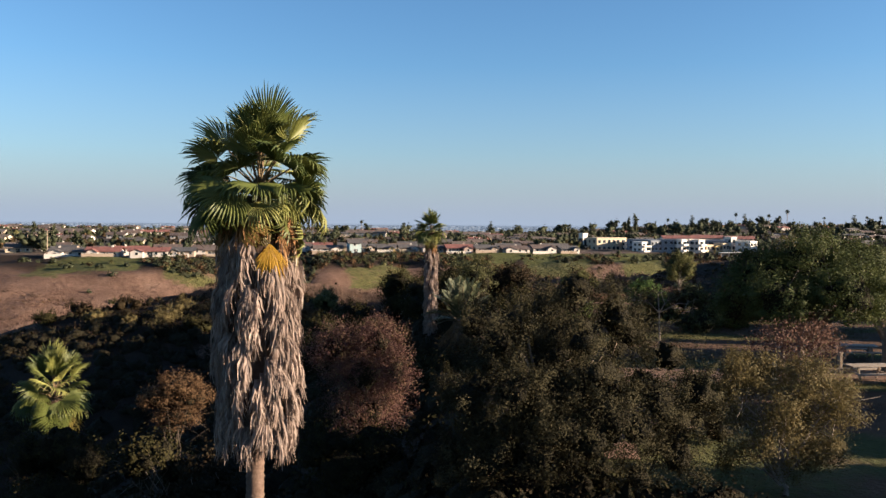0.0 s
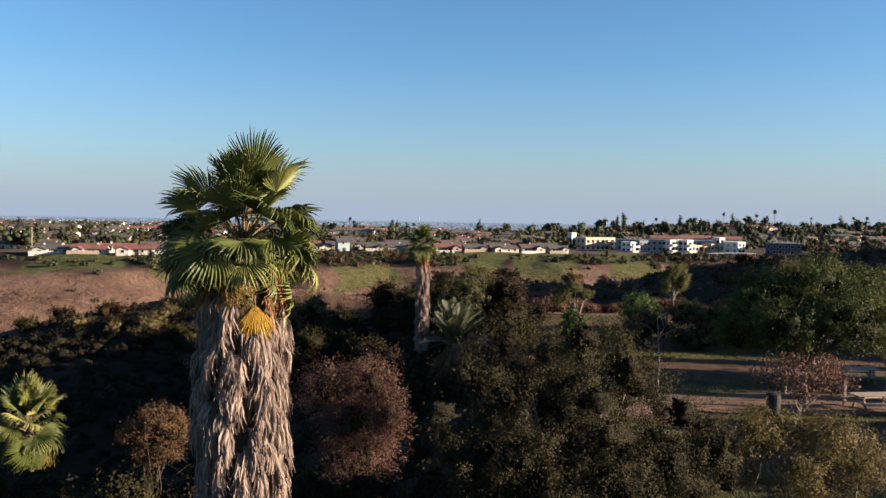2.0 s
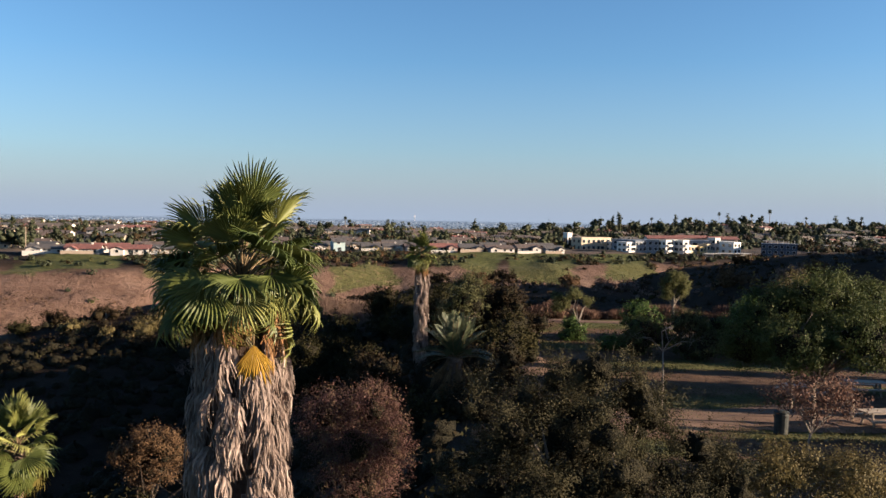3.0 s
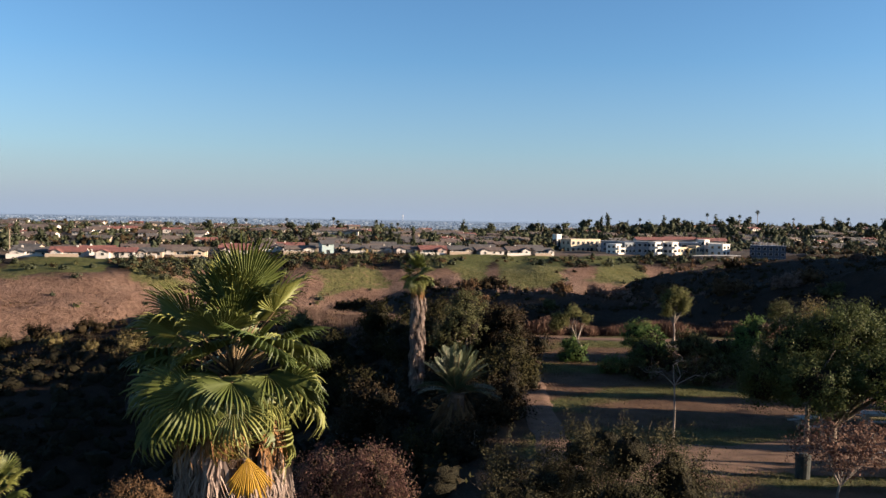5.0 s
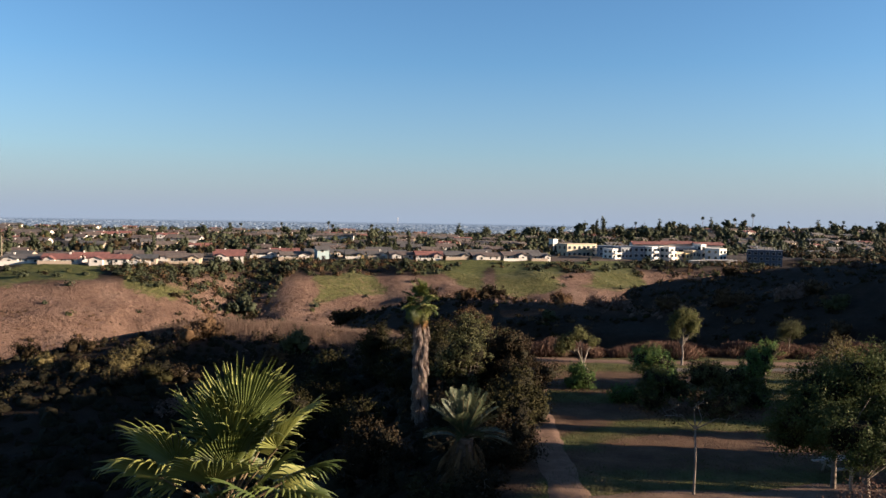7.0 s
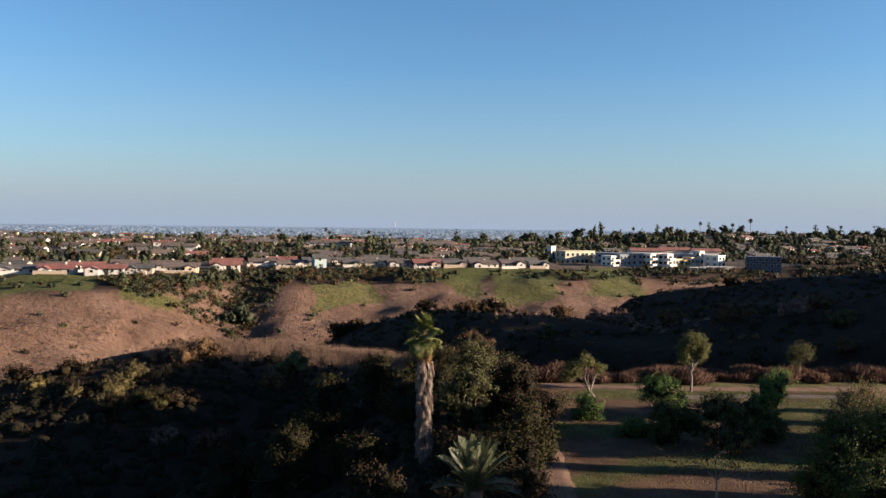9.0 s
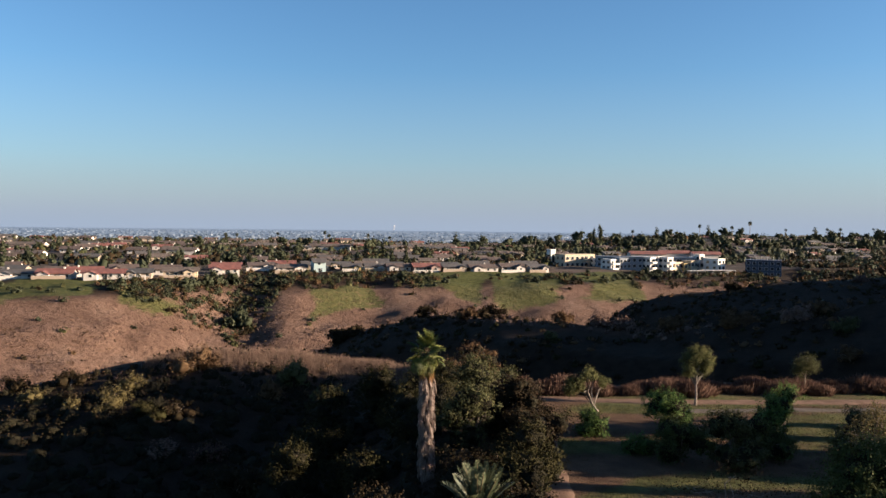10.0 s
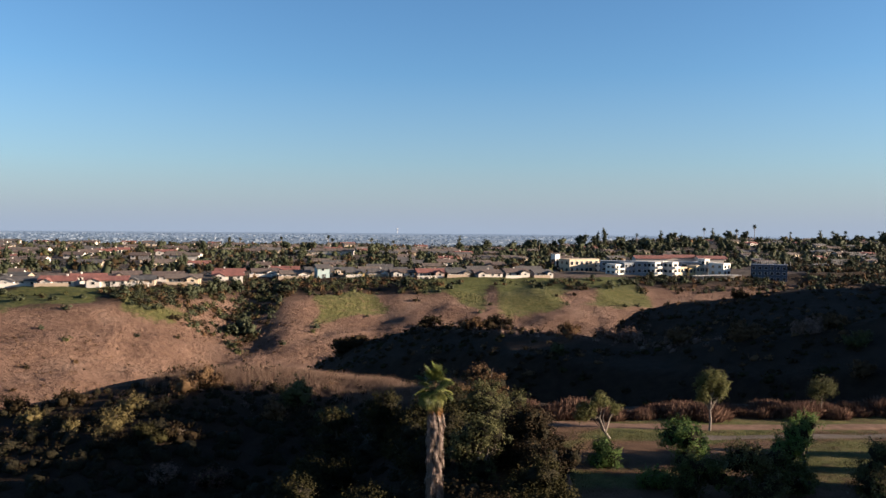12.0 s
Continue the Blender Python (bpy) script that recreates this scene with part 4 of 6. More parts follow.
# grove round the slender palm
for i, (x, y, r, top, m, lab) in enumerate((
        (1.6, 62.5, 2.0, 8.9, M_OLIVE, "tall bush with rounded sunlit clumps"), (4.6, 64.5, 2.5, 8.6, M_SCRUB, "wide twiggy dark bush"), (-5.6, 62, 2.4, 7.8, M_OAK, "dark evergreen bush on the slope"),
        (-9.4, 62, 2.5, 7.9, M_OAK, "dark evergreen bush on the slope"), (-2.2, 66, 2.2, 7.4, M_OAK, "dark evergreen bush near the palm"), (4.9, 78, 1.6, 7.2, M_OLIVE, "slim tree with yellow-green top"),
        (3.6, 83, 2.0, 8.2, M_DRY, "rounded russet bush behind the grove"), (1.0, 80, 1.9, 7.0, M_DRY, "rounded brown bush behind the grove"), (-14, 66, 2.2, 5.5, M_SCRUB, "dark scrub bush on the slope"), (2.6, 47.5, 2.1, 6.9, M_SCRUB, "dark brushy thicket beside the path"), (2.9, 51.5, 2.2, 7.2, M_OAK, "dark thicket beside the path"), (-3.5, 50, 2.0, 5.8, M_SCRUB, "dark thicket on the slope"), (-1.0, 70.5, 2.3, 8.4, M_OAK, "dark dense evergreen bush in the grove"), (2.6, 72, 2.3, 8.6, M_OLIVE, "olive bush in the grove"), (-4.2, 75, 2.2, 7.6, M_OAK, "dark dense evergreen bush in the grove"), (6.6, 69, 2.0, 7.6, M_SCRUB, "twiggy dark bush beside the path"), (0.2, 76, 2.0, 8.0, M_OAK, "dark dense evergreen bush in the grove"), (-8.5, 70, 2.4, 6.8, M_OAK, "dark round bush on the slope"), (3.9, 56.5, 2.4, 7.4, M_OAK, "dark dense bush beside the path"), (6.0, 61.5, 2.3, 7.5, M_SCRUB, "broad twiggy bush beside the path"), (0.6, 53.5, 2.0, 6.6, M_SCRUB, "dark thicket on the slope"))):
    g = hz(x, y)
    top = top - (2.6 if x < -5 else 0.0)
    tree("bush", x, y, g, blobs_of(80 + i, 10, r * 0.7, top - g, 0.7, r * 0.55), 0.09, int(95 * r), 40, 0.22, m, lab, "bush", 100 + i, base_r=0.1, fork=0.8, group="bushes round the slender palm", twigs=60)


# ---- paths and park furniture ----
M_DIRT = plain_mat("path_dirt", (0.11, 0.065, 0.043), (0.20, 0.125, 0.085), 1.2, 0.95, 0.5, 0.03)
M_PAVE = plain_mat("path_concrete", (0.075, 0.06, 0.048), (0.13, 0.105, 0.085), 0.8, 0.9, 0.3, 0.01)
M_TABLE = plain_mat("table_boards", (0.20, 0.165, 0.13), (0.36, 0.30, 0.25), 4, 0.8, 0.3, 0.01)
M_POST = plain_mat("weathered_post", (0.20, 0.15, 0.11), (0.36, 0.28, 0.21), 6, 0.9, 0.4, 0.01)
M_BIN = plain_mat("dark_bin", (0.02, 0.022, 0.02), (0.05, 0.05, 0.045), 6, 0.6, 0.2, 0.01)


def strip(name, line, width, material, label):
    """A path laid over the ground: a ribbon along a line of (x, y), its edges uneven."""
    pts = []
    for (x0, y0), (x1, y1) in zip(line, line[1:]):
        n = max(2, int(math.hypot(x1 - x0, y1 - y0) / 0.8))
        pts += [(x0 + (x1 - x0) * i / n, y0 + (y1 - y0) * i / n) for i in range(n)]
    pts.append(line[-1])
    pts = np.array(pts)
    for _ in range(6):
        pts[1:-1] = (pts[:-2] + 2 * pts[1:-1] + pts[2:]) / 4
    d = np.gradient(pts, axis=0)
    d /= np.linalg.norm(d, axis=1)[:, None]
    nrm = np.stack([-d[:, 1], d[:, 0]], 1)
    m = 7
    v = []
    for i, p in enumerate(pts):
        wl = width * (0.5 + 0.10 * float(value_noise(np.array(p[0]), np.array(p[1]), 1.7, 21)))
        for k in range(m):
            q = p + nrm[i] * (k / (m - 1) - 0.5) * 2 * wl
            zz = max(hz(q[0], q[1]), hz(q[0] + .6, q[1]), hz(q[0] - .6, q[1]), hz(q[0], q[1] + .6), hz(q[0], q[1] - .6))
            v.append((q[0], q[1], zz + (0.035 if 0 < k < m - 1 else -0.05)))
    f = [(i * m + k, i * m + k + 1, (i + 1) * m + k + 1, (i + 1) * m + k) for i in range(len(pts) - 1) for k in range(m - 1)]
    return tagged(mesh_ob(name, v, f, material, smooth=True), label, "path", kind="structure")


strip("path_far", [(5, 78.0), (14, 76.6), (24, 76.2), (40, 76.6), (70, 79)], 2.0, M_DIRT, "pale dirt path along the canyon edge")
strip("path_near", [(4.2, 24), (4.5, 34), (4.8, 41), (5.2, 50), (5.8, 58), (6.7, 66), (7.4, 76)], 1.9, M_DIRT, "worn walking path along the lawn edge")
strip("path_cross", [(5.2, 39.6), (10, 41.0), (16, 41.4), (26, 42.0)], 6.4, M_DIRT, "trodden bare dirt clearing between the trees")
strip("road_slab", [(19, 73.0), (30, 73.4), (44, 74)], 1.3, M_PAVE, "cracked concrete strip beside the dirt path")


def box(cx, cy, cz, sx, sy, sz, bevel=0.0):
    bm = bmesh.new()
    bmesh.ops.create_cube(bm, size=1, matrix=Matrix.Translation((cx, cy, cz)) @ Matrix.Diagonal((sx, sy, sz, 1)))
    if bevel:
        bmesh.ops.bevel(bm, geom=list(bm.edges), offset=bevel, segments=1, affect="EDGES")
    return bm


def part(name, bm, material, parent, label=""):
    me = bpy.data.meshes.new(name)
    bm.to_mesh(me)
    bm.free()
    me.materials.append(material)
    o = new(name, me)
    o.parent = parent
    if label:
        o["label"] = label
    return o


def picnic_table(x, y, turn, label):
    e = root("picnic_table", x, y, hz(x, y), label, "table", "picnic tables")
    e.rotation_euler = (0, 0, radians(turn))
    for k in range(4):
        part("board", box(0, -0.3 + 0.2 * k, 0.75, 2.1, 0.18, 0.05, 0.008), M_TABLE, e)
    for s in (-1, 1):
        part("bench", box(0, 0.72 * s, 0.45, 2.1, 0.28, 0.06, 0.01), M_TABLE, e)
        part("frame", box(0.7 * s, 0, 0.40, 0.09, 1.35, 0.08, 0.01), M_POST, e)
        for t in (-1, 1):
            bm = box(0.7 * s, 0.34 * t, 0.36, 0.09, 0.09, 0.78, 0.01)
            bmesh.ops.transform(bm, matrix=Matrix.Translation((0.7 * s, 0.34 * t, 0.36)) @ Matrix.Rotation(radians(20 * t), 4, "X") @ Matrix.Translation((-0.7 * s, -0.34 * t, -0.36)), verts=bm.verts)
            part("leg", bm, M_POST, e)
    return e


for x, y, a in ((19.2, 39.6, 8), (18.6, 46.3, 12), (22.4, 47.2, -8), (24.0, 41.6, 15), (21.2, 36.8, -6)):
    picnic_table(x, y, a, "pale weathered picnic table with two benches under trees")


def litter_bin(x, y):
    e = root("litter_bin", x, y, hz(x, y), "dark round litter bin standing on bare ground", "bin", "litter bins")
    v, f = tube([(0, 0, 0), (0, 0, 0.85), (0, 0, 0.9)], [0.27, 0.30, 0.26], 14)
    mesh_ob("body", v, f, M_BIN, e, smooth=False)
    v, f = tube([(0, 0, 0.9), (0, 0, 0.96), (0, 0, 1.02)], [0.31, 0.31, 0.12], 14)
    mesh_ob("lid", v, f, M_BIN, e)


litter_bin(13.8, 37.6)
for x, y, h in ((18.5, 40.9, 1.2), (17.2, 42.9, 1.1), (20.2, 44.6, 1.2)):
    e = root("wooden_post", x, y, hz(x, y), "short weathered wooden post in bare ground", "post", "wooden posts")
    part("post", box(0, 0, h / 2 - 0.1, 0.13, 0.13, h + 0.2, 0.015), M_POST, e)
    part("cap", box(0, 0, h + 0.015, 0.16, 0.16, 0.03, 0.01), M_POST, e)


# ---- brush and scrub ----
def tussock_mesh(seed, r, h, n, material, name="tuft"):
    """A rounded clump of fine upright stems."""
    rng = np.random.default_rng(seed)
    a, q = rng.uniform(0, 2 * math.pi, n), np.sqrt(rng.uniform(0, 1, n))
    bx, by = np.cos(a) * q * r * 0.7, np.sin(a) * q * r * 0.7
    hh = h * np.sqrt(np.clip(1.08 - q * q, 0.05, 1)) * rng.uniform(0.7, 1.08, n)
    tx, ty = bx * 1.25 + rng.normal(0, 0.12 * r, n), by * 1.25 + rng.normal(0, 0.12 * r, n)
    w = rng.uniform(0.008, 0.018, n) * (1 + r)
    th = rng.uniform(0, math.pi, n)
    cx, cy = np.cos(th) * w, np.sin(th) * w
    z0 = 0 * bx - 0.15
    mx, my, mz = bx * 0.4 + tx * 0.6, by * 0.4 + ty * 0.6, hh * 0.65
    v = np.stack([np.stack([bx - cx, by - cy, z0], 1), np.stack([bx + cx, by + cy, z0], 1), np.stack([mx + cx, my + cy, mz], 1), np.stack([tx, ty, hh], 1), np.stack([mx - cx, my - cy, mz], 1)], 1).reshape(-1, 3)
    f = np.arange(5 * n).reshape(-1, 5)
    return v, f


rng_b = np.random.default_rng(77)
M_TUSSOCK = leaf_mat("tussock_stem", [(0.0, (0.06, 0.034, 0.024)), (0.5, (0.11, 0.065, 0.047)), (1.0, (0.18, 0.112, 0.08))], 0.2, 0.8, 0.05)
tuss = []
for k in range(4):
    e = root("brush_tussock", 0, 0, 0, "rounded reddish-brown dry brush clump beside the path", "brush", "dry brush along the path")
    mesh_ob("clump", *tussock_mesh(200 + k, 1.7, 1.15, 620, M_TUSSOCK), M_TUSSOCK, e)
    tuss.append(e)
for i, x in enumerate(np.arange(3.5, 60, 0.55)):
    px, py = x + rng_b.uniform(-.4, .4), 79.9 + rng_b.uniform(-.8, 1.6) + 0.0012 * (x - 20) ** 2
    s = rng_b.uniform(0.75, 1.05) * (1.0 + 0.22 * math.sin(x * 0.7) + 0.1 * math.sin(x * 1.9))
    m = Matrix.Translation((px, py, hz(px, py))) @ Matrix.Rotation(rng_b.uniform(0, 6), 4, "Z")
    o = tuss[i] if i < 4 else copy_thing(tuss[i % 4], m)
    o.matrix_basis = m @ Matrix.Diagonal((s, s, s * rng_b.uniform(.8, 1.1), 1))


def scatter(name, label, category, places, seed, sizes, leaf, per, materials, squash=0.7, plume=1.0, core=0.0, own=False):
    """Undergrowth that nobody could count: clumps of leaves over the ground, one mesh of stuff."""
    rng = np.random.default_rng(seed)
    pts, big = [], []
    gz = height(places[:, 0], places[:, 1])
    n = len(places)
    r = rng.uniform(sizes[0], sizes[1], n) * rng.uniform(0.7, 1.3, n)
    # each bush is a handful of tufts on a dome
    k = 7
    d = rng.normal(size=(n, k, 3))
    d /= np.linalg.norm(d, axis=2)[:, :, None]
    d[:, :, 2] = np.abs(d[:, :, 2])
    c = np.stack([places[:, 0], places[:, 1], gz], 1)[:, None, :] + d * r[:, None, None] * np.array([0.8, 0.8, squash]) * rng.uniform(0.5, 1.0, (n, k, 1))
    m = max(1, per // k)
    p = c[:, :, None, :] + rng.normal(size=(n, k, m, 3)) * r[:, None, None, None] * np.array([0.24, 0.24, 0.2 * plume])
    way = np.repeat((d + np.array([0, 0, 0.4])).reshape(-1, 3), m, 0)
    way /= np.linalg.norm(way, axis=1)[:, None]
    v, f = leaf_quads(rng, p.reshape(-1, 3), leaf, 1.5, along=way)
    idx = np.repeat(rng.choice(len(materials[0]), n, p=materials[1]), k * m)
    mats_ = list(materials[0])
    # a core in place of inner shade, near-black unless own is set
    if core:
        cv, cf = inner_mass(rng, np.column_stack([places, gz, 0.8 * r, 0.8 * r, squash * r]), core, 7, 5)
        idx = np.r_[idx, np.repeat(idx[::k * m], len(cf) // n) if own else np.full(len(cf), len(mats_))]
        v, f, mats_ = np.concatenate([v, cv]), np.concatenate([f, cf + len(v)]), mats_ + [M_INNER_SHADE]
    ob = mesh_ob(name, v, f, None, mats=mats_, idx=idx)
    return tagged(ob, label, category, kind="stuff")


def spots(seed, n, x0, x1, y0, y1, keep):
    rng = np.random.default_rng(seed)
    p = np.stack([rng.uniform(x0, x1, n), rng.uniform(y0, y1, n)], 1)
    return p[keep(p[:, 0], p[:, 1], rng.uniform(0, 1, n))]


near_slope = spots(1, 3000, -75, 1.5, 24, 108, lambda x, y, u: (y < spur_y(x) - np.interp(x, [-50, -25, -2], [4, 11, 12])) & (u < 0.95) & ((x < 0.2) | (y > 44)) & (np.hypot(x + 4.2, y - 18) > 2.5))
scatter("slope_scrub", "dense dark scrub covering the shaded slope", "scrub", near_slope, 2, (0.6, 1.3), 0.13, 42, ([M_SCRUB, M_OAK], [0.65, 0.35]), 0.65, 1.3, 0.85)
under_spots = spots(32, 420, -3.5, 6.5, 11, 27, lambda x, y, u: (np.hypot(x + 4.4, y - 18) > 1.6) & (np.hypot(x - 7.8, y - 21.2) > 1.8) & ((x < 3.4) | (y < 20)))
scatter("oak_understorey", "dark low brush under the oak and beside the palm", "scrub", under_spots, 33, (0.5, 1.0), 0.07, 105, ([M_SCRUB, M_OAK], [0.6, 0.4]), 0.8, 1.3, 0.85)
spur_spots = spots(22, 3000, -52, 4, 72, 110, lambda x, y, u: (y > spur_y(x) - 13) & (y < spur_y(x) - np.interp(x, [-46, -30, -24, 5], [0, 1, 4.5, 4.0])) & (u < 0.55 + 0.5 * value_noise(x, y, 5, 51)))
scatter("spur_brush", "low brown brush below the spur crest", "scrub", spur_spots, 23, (0.3, 0.8), 0.075, 90, ([M_SCRUB, M_OAK, M_DRY, M_BRUSH], [0.5, 0.16, 0.16, 0.18]), 0.7, 1.4, 0.8)
hill_spots = spots(3, 5200, -32, 130, 104, 240, lambda x, y, u: (y < np.maximum(hill_y(x) + 4, np.interp(x, [48, 53, 70, 95, 115, 160], [0, 242, 236, 224, 216, 206]))) & (u < 0.55 + 0.55 * value_noise(x, y, 13, 52)))
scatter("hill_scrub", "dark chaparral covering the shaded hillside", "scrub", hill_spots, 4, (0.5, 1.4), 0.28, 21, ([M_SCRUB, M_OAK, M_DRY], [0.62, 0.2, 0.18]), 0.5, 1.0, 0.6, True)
hill_crest = spots(28, 1500, -2, 48, 140, 202, lambda x, y, u: (np.abs(y - hill_y(x) + 1) < 5 * u + 1))
scatter("hill_crest_brush", "low russet brush along the shaded hill's crest", "scrub", hill_crest, 29, (0.4, 1.2), 0.18, 49, ([M_BRUSH, M_DRY, M_SCRUB], [0.55, 0.3, 0.15]), 0.7, 1.2, 0.6, True)
crest = spots(5, 16000, -32, 5, 76, 118, lambda x, y, u: np.abs(y - spur_y(x) + 0.5) < np.interp(x, [-32, -27, -20, 5], [1.5, 3.5, 5.5, 5.0]) * np.sqrt(u))


def grass(name, label, places, seed, tall, blades, width, material):
    rng = np.random.default_rng(seed)
    n = len(places) * blades
    b = np.repeat(np.column_stack([places, height(places[:, 0], places[:, 1])]), blades, 0) + rng.normal(0, 1, (n, 3)) * np.array([0.28, 0.28, 0.0])
    h = tall * rng.uniform(0.5, 1.2, n)
    th = rng.uniform(0, math.pi, n)
    s = np.stack([np.cos(th), np.sin(th), 0 * th], 1) * width
    t = b + np.stack([rng.normal(0, .16, n), rng.normal(0, .16, n), h], 1)
    b[:, 2] -= 0.1
    v = np.stack([b - s, b + s, t], 1).reshape(-1, 3)
    ob = mesh_ob(name, v, np.arange(3 * n).reshape(-1, 3), material)
    return tagged(ob, label, "grass", kind="stuff")


grass("dry_grass", "pale dry grass standing along the spur crest", crest, 6, 0.8, 16, 0.02, M_STRAW)
M_LAWN = leaf_mat("lawn_blade", [(0.0, (0.04, 0.043, 0.013)), (0.5, (0.08, 0.078, 0.026)), (1.0, (0.15, 0.118, 0.05))], 0.2, 0.7, 0.1)
lawn = spots(8, 16000, 3.5, 34, 30, 75, lambda x, y, u: value_noise(x, y * 2.2, 8, 14) + 0.35 * value_noise(x, y, 2.5, 15) > -0.2)
grass("lawn_grass", "patchy short lawn grass in the park", lawn, 9, 0.12, 7, 0.02, M_LAWN)
# single bushes that stand out on the spur and the hill
for i, (x, y, r, h, m, lab) in enumerate((
        (-30.8, 97.5, 1.4, 2.3, M_YELLOW, "yellow-green bush catching the sun"), (-31.7, 94.2, 1.6, 2.0, M_YELLOW, "yellow-flecked bush catching the sun"), (-40.7, 97.0, 1.4, 1.7, M_YELLOW, "yellow-green bush catching the sun"),
        (-35.8, 93.2, 1.1, 1.2, M_YELLOW, "small yellowish bush on the slope"), (-30.8, 91.0, 1.6, 1.7, M_YELLOW, "yellow-green low bush on the slope"), (-26.6, 103.0, 2.6, 3.2, M_DRY, "large russet bush on the ridge crest"),
        (-25.3, 104.6, 1.9, 2.2, M_DRY, "russet brush on the ridge crest"), (-9.6, 88.5, 2.2, 3.6, M_OAK, "dark round bush on the slope"), (-14.8, 101.2, 2.0, 2.9, M_OLIVE, "olive bush on the slope"), (-16.8, 98, 1.6, 2.0, M_DRY, "brown bush below the crest"), (-9.8, 97.0, 2.0, 3.0, M_OLIVE, "dark olive bush below the crest"),
        (-9.0, 76, 2.0, 3.4, M_OAK, "dark round bush on the slope"), (49.3, 139.5, 2.6, 3.0, M_DRY, "grey-brown bush on the shaded hill"), (51.8, 141.0, 1.8, 2.2, M_DRY, "grey-brown bush on the shaded hill"), (42.2, 149.5, 2.2, 2.8, M_DRY, "brown bush on the shaded hill"), (57.0, 136, 2.8, 2.3, M_BRUSH, "pale brown bush on the shaded hill"), (60.5, 135, 2.4, 2.2, M_DRY, "pale brown bush on the shaded hill"), (59.0, 124.5, 1.9, 2.2, M_OLIVE, "olive bush on the shaded hill"), (54.5, 114.5, 1.6, 2.2, M_DRY, "grey-brown bush on the shaded hill"), (33.0, 160.5, 2.4, 2.0, M_BRUSH, "pale brown brush on the hill crest"), (36.5, 157.5, 2.2, 1.9, M_BRUSH, "pale brown brush on the hill crest"), (27.0, 165.5, 2.2, 1.9, M_DRY, "brown brush on the hill crest"), (22.7, 153.5, 1.5, 1.4, M_OLIVE, "small olive bush on the shaded hill"),
        (15, 178, 2.8, 3.4, M_SCRUB, "dark round bush on the hill crest"), (2.0, 198, 2.4, 2.8, M_SCRUB, "dark round bush on the hill crest"), (-18.5, 208.5, 3.2, 3.8, M_SCRUB, "dark round bush at the hill's toe"), (-15.0, 206, 2.4, 2.4, M_SCRUB, "dark bush at the hill's toe"), (10.5, 185, 2.4, 2.4, M_DRY, "brown brush on the hill crest"), (109, 211, 1.8, 1.4, M_BRUSH, "pale brush on the far shaded hill"), (84, 226, 2.2, 2.0, M_SCRUB, "dark bush on the far shaded hill"),
        (-44.5, 101.5, 1.8, 1.7, M_SCRUB, "dark scrub bush at the spur end"), (-47.5, 99.0, 1.8, 1.6, M_OAK, "dark round bush at the spur end"), (-38.5, 101.0, 1.7, 1.8, M_SCRUB, "dark round bush below the crest"),
        (-14.9, 31.7, 1.5, 5.6, M_SCRUB, "dark scrub bush round a young palm"), (-16.2, 32.0, 1.4, 5.6, M_OAK, "dark scrub bush round a young palm"), (-17.0, 31.2, 1.8, 6.0, M_SCRUB, "dark scrub bush round a young palm"), (-14.4, 31.4, 1.7, 5.8, M_OAK, "dark scrub bush round a young palm"), (-15.7, 29.9, 1.6, 5.4, M_SCRUB, "dark scrub bush round a young palm"), (-11.2, 31.6, 1.8, 4.6, M_OAK, "dark scrub bush on the shaded slope"), (-8.8, 30.5, 1.6, 3.4, M_SCRUB, "dark scrub bush on the shaded slope"), (-0.9, 41.9, 1.2, 2.2, M_OAK, "dark bush at the foot of a feather palm"), (0.9, 41.6, 1.1, 1.8, M_SCRUB, "dark bush at the foot of a feather palm"),
        (-12.6, 25.6, 1.6, 4.8, M_SCRUB, "dark scrub bush round a young palm"), (-30.0, 89.8, 2.0, 1.5, M_SCRUB, "dark scrub bush below the spur crest"), (-27.3, 91.0, 2.1, 1.6, M_OAK, "dark scrub bush below the spur crest"), (-24.6, 92.4, 1.9, 1.5, M_SCRUB, "dark scrub bush below the spur crest"), (-35.6, 95.2, 1.5, 1.1, M_SCRUB, "dark scrub bush below the spur crest"),
        (-20, 84, 1.3, 1.7, M_RED, "reddish low bush on the slope"), (-24, 84.5, 1.4, 1.6, M_BRUSH, "reddish-brown low bush on the slope"))):
    tree("bush", x, y, hz(x, y) - 0.1, blobs_of(300 + i, 7, r * 0.7, h, 0.4, r * 0.55), (0.085 if y < 60 else 0.11) + 0.0014 * max(0, y - 90), int((60 if y < 60 else 36) * r), 26, 0.24, m, lab, "bush", 330 + i, base_r=0.08, fork=0.4, group="bushes on the slopes", core=0.5)


# ---- the far mesa: houses ----
def wall_mat(name, c):
    return plain_mat(name, tuple(0.88 * v for v in c), c, 0.7, 0.85, 0.15, 0.01)


M_WHITE, M_CREAM, M_TAN = wall_mat("white_stucco", (0.52, 0.465, 0.415)), wall_mat("cream_stucco", (0.48, 0.385, 0.27)), wall_mat("tan_stucco", (0.30, 0.235, 0.18))
# the last one is apartment wall with shade put into its colour
M_TEAL, M_OCHRE, M_PINK, M_APT_SHADE = wall_mat("teal_stucco", (0.36, 0.43, 0.42)), wall_mat("ochre_stucco", (0.45, 0.33, 0.15)), wall_mat("pink_stucco", (0.40, 0.29, 0.24)), wall_mat("shaded_stucco", (0.23, 0.245, 0.27))


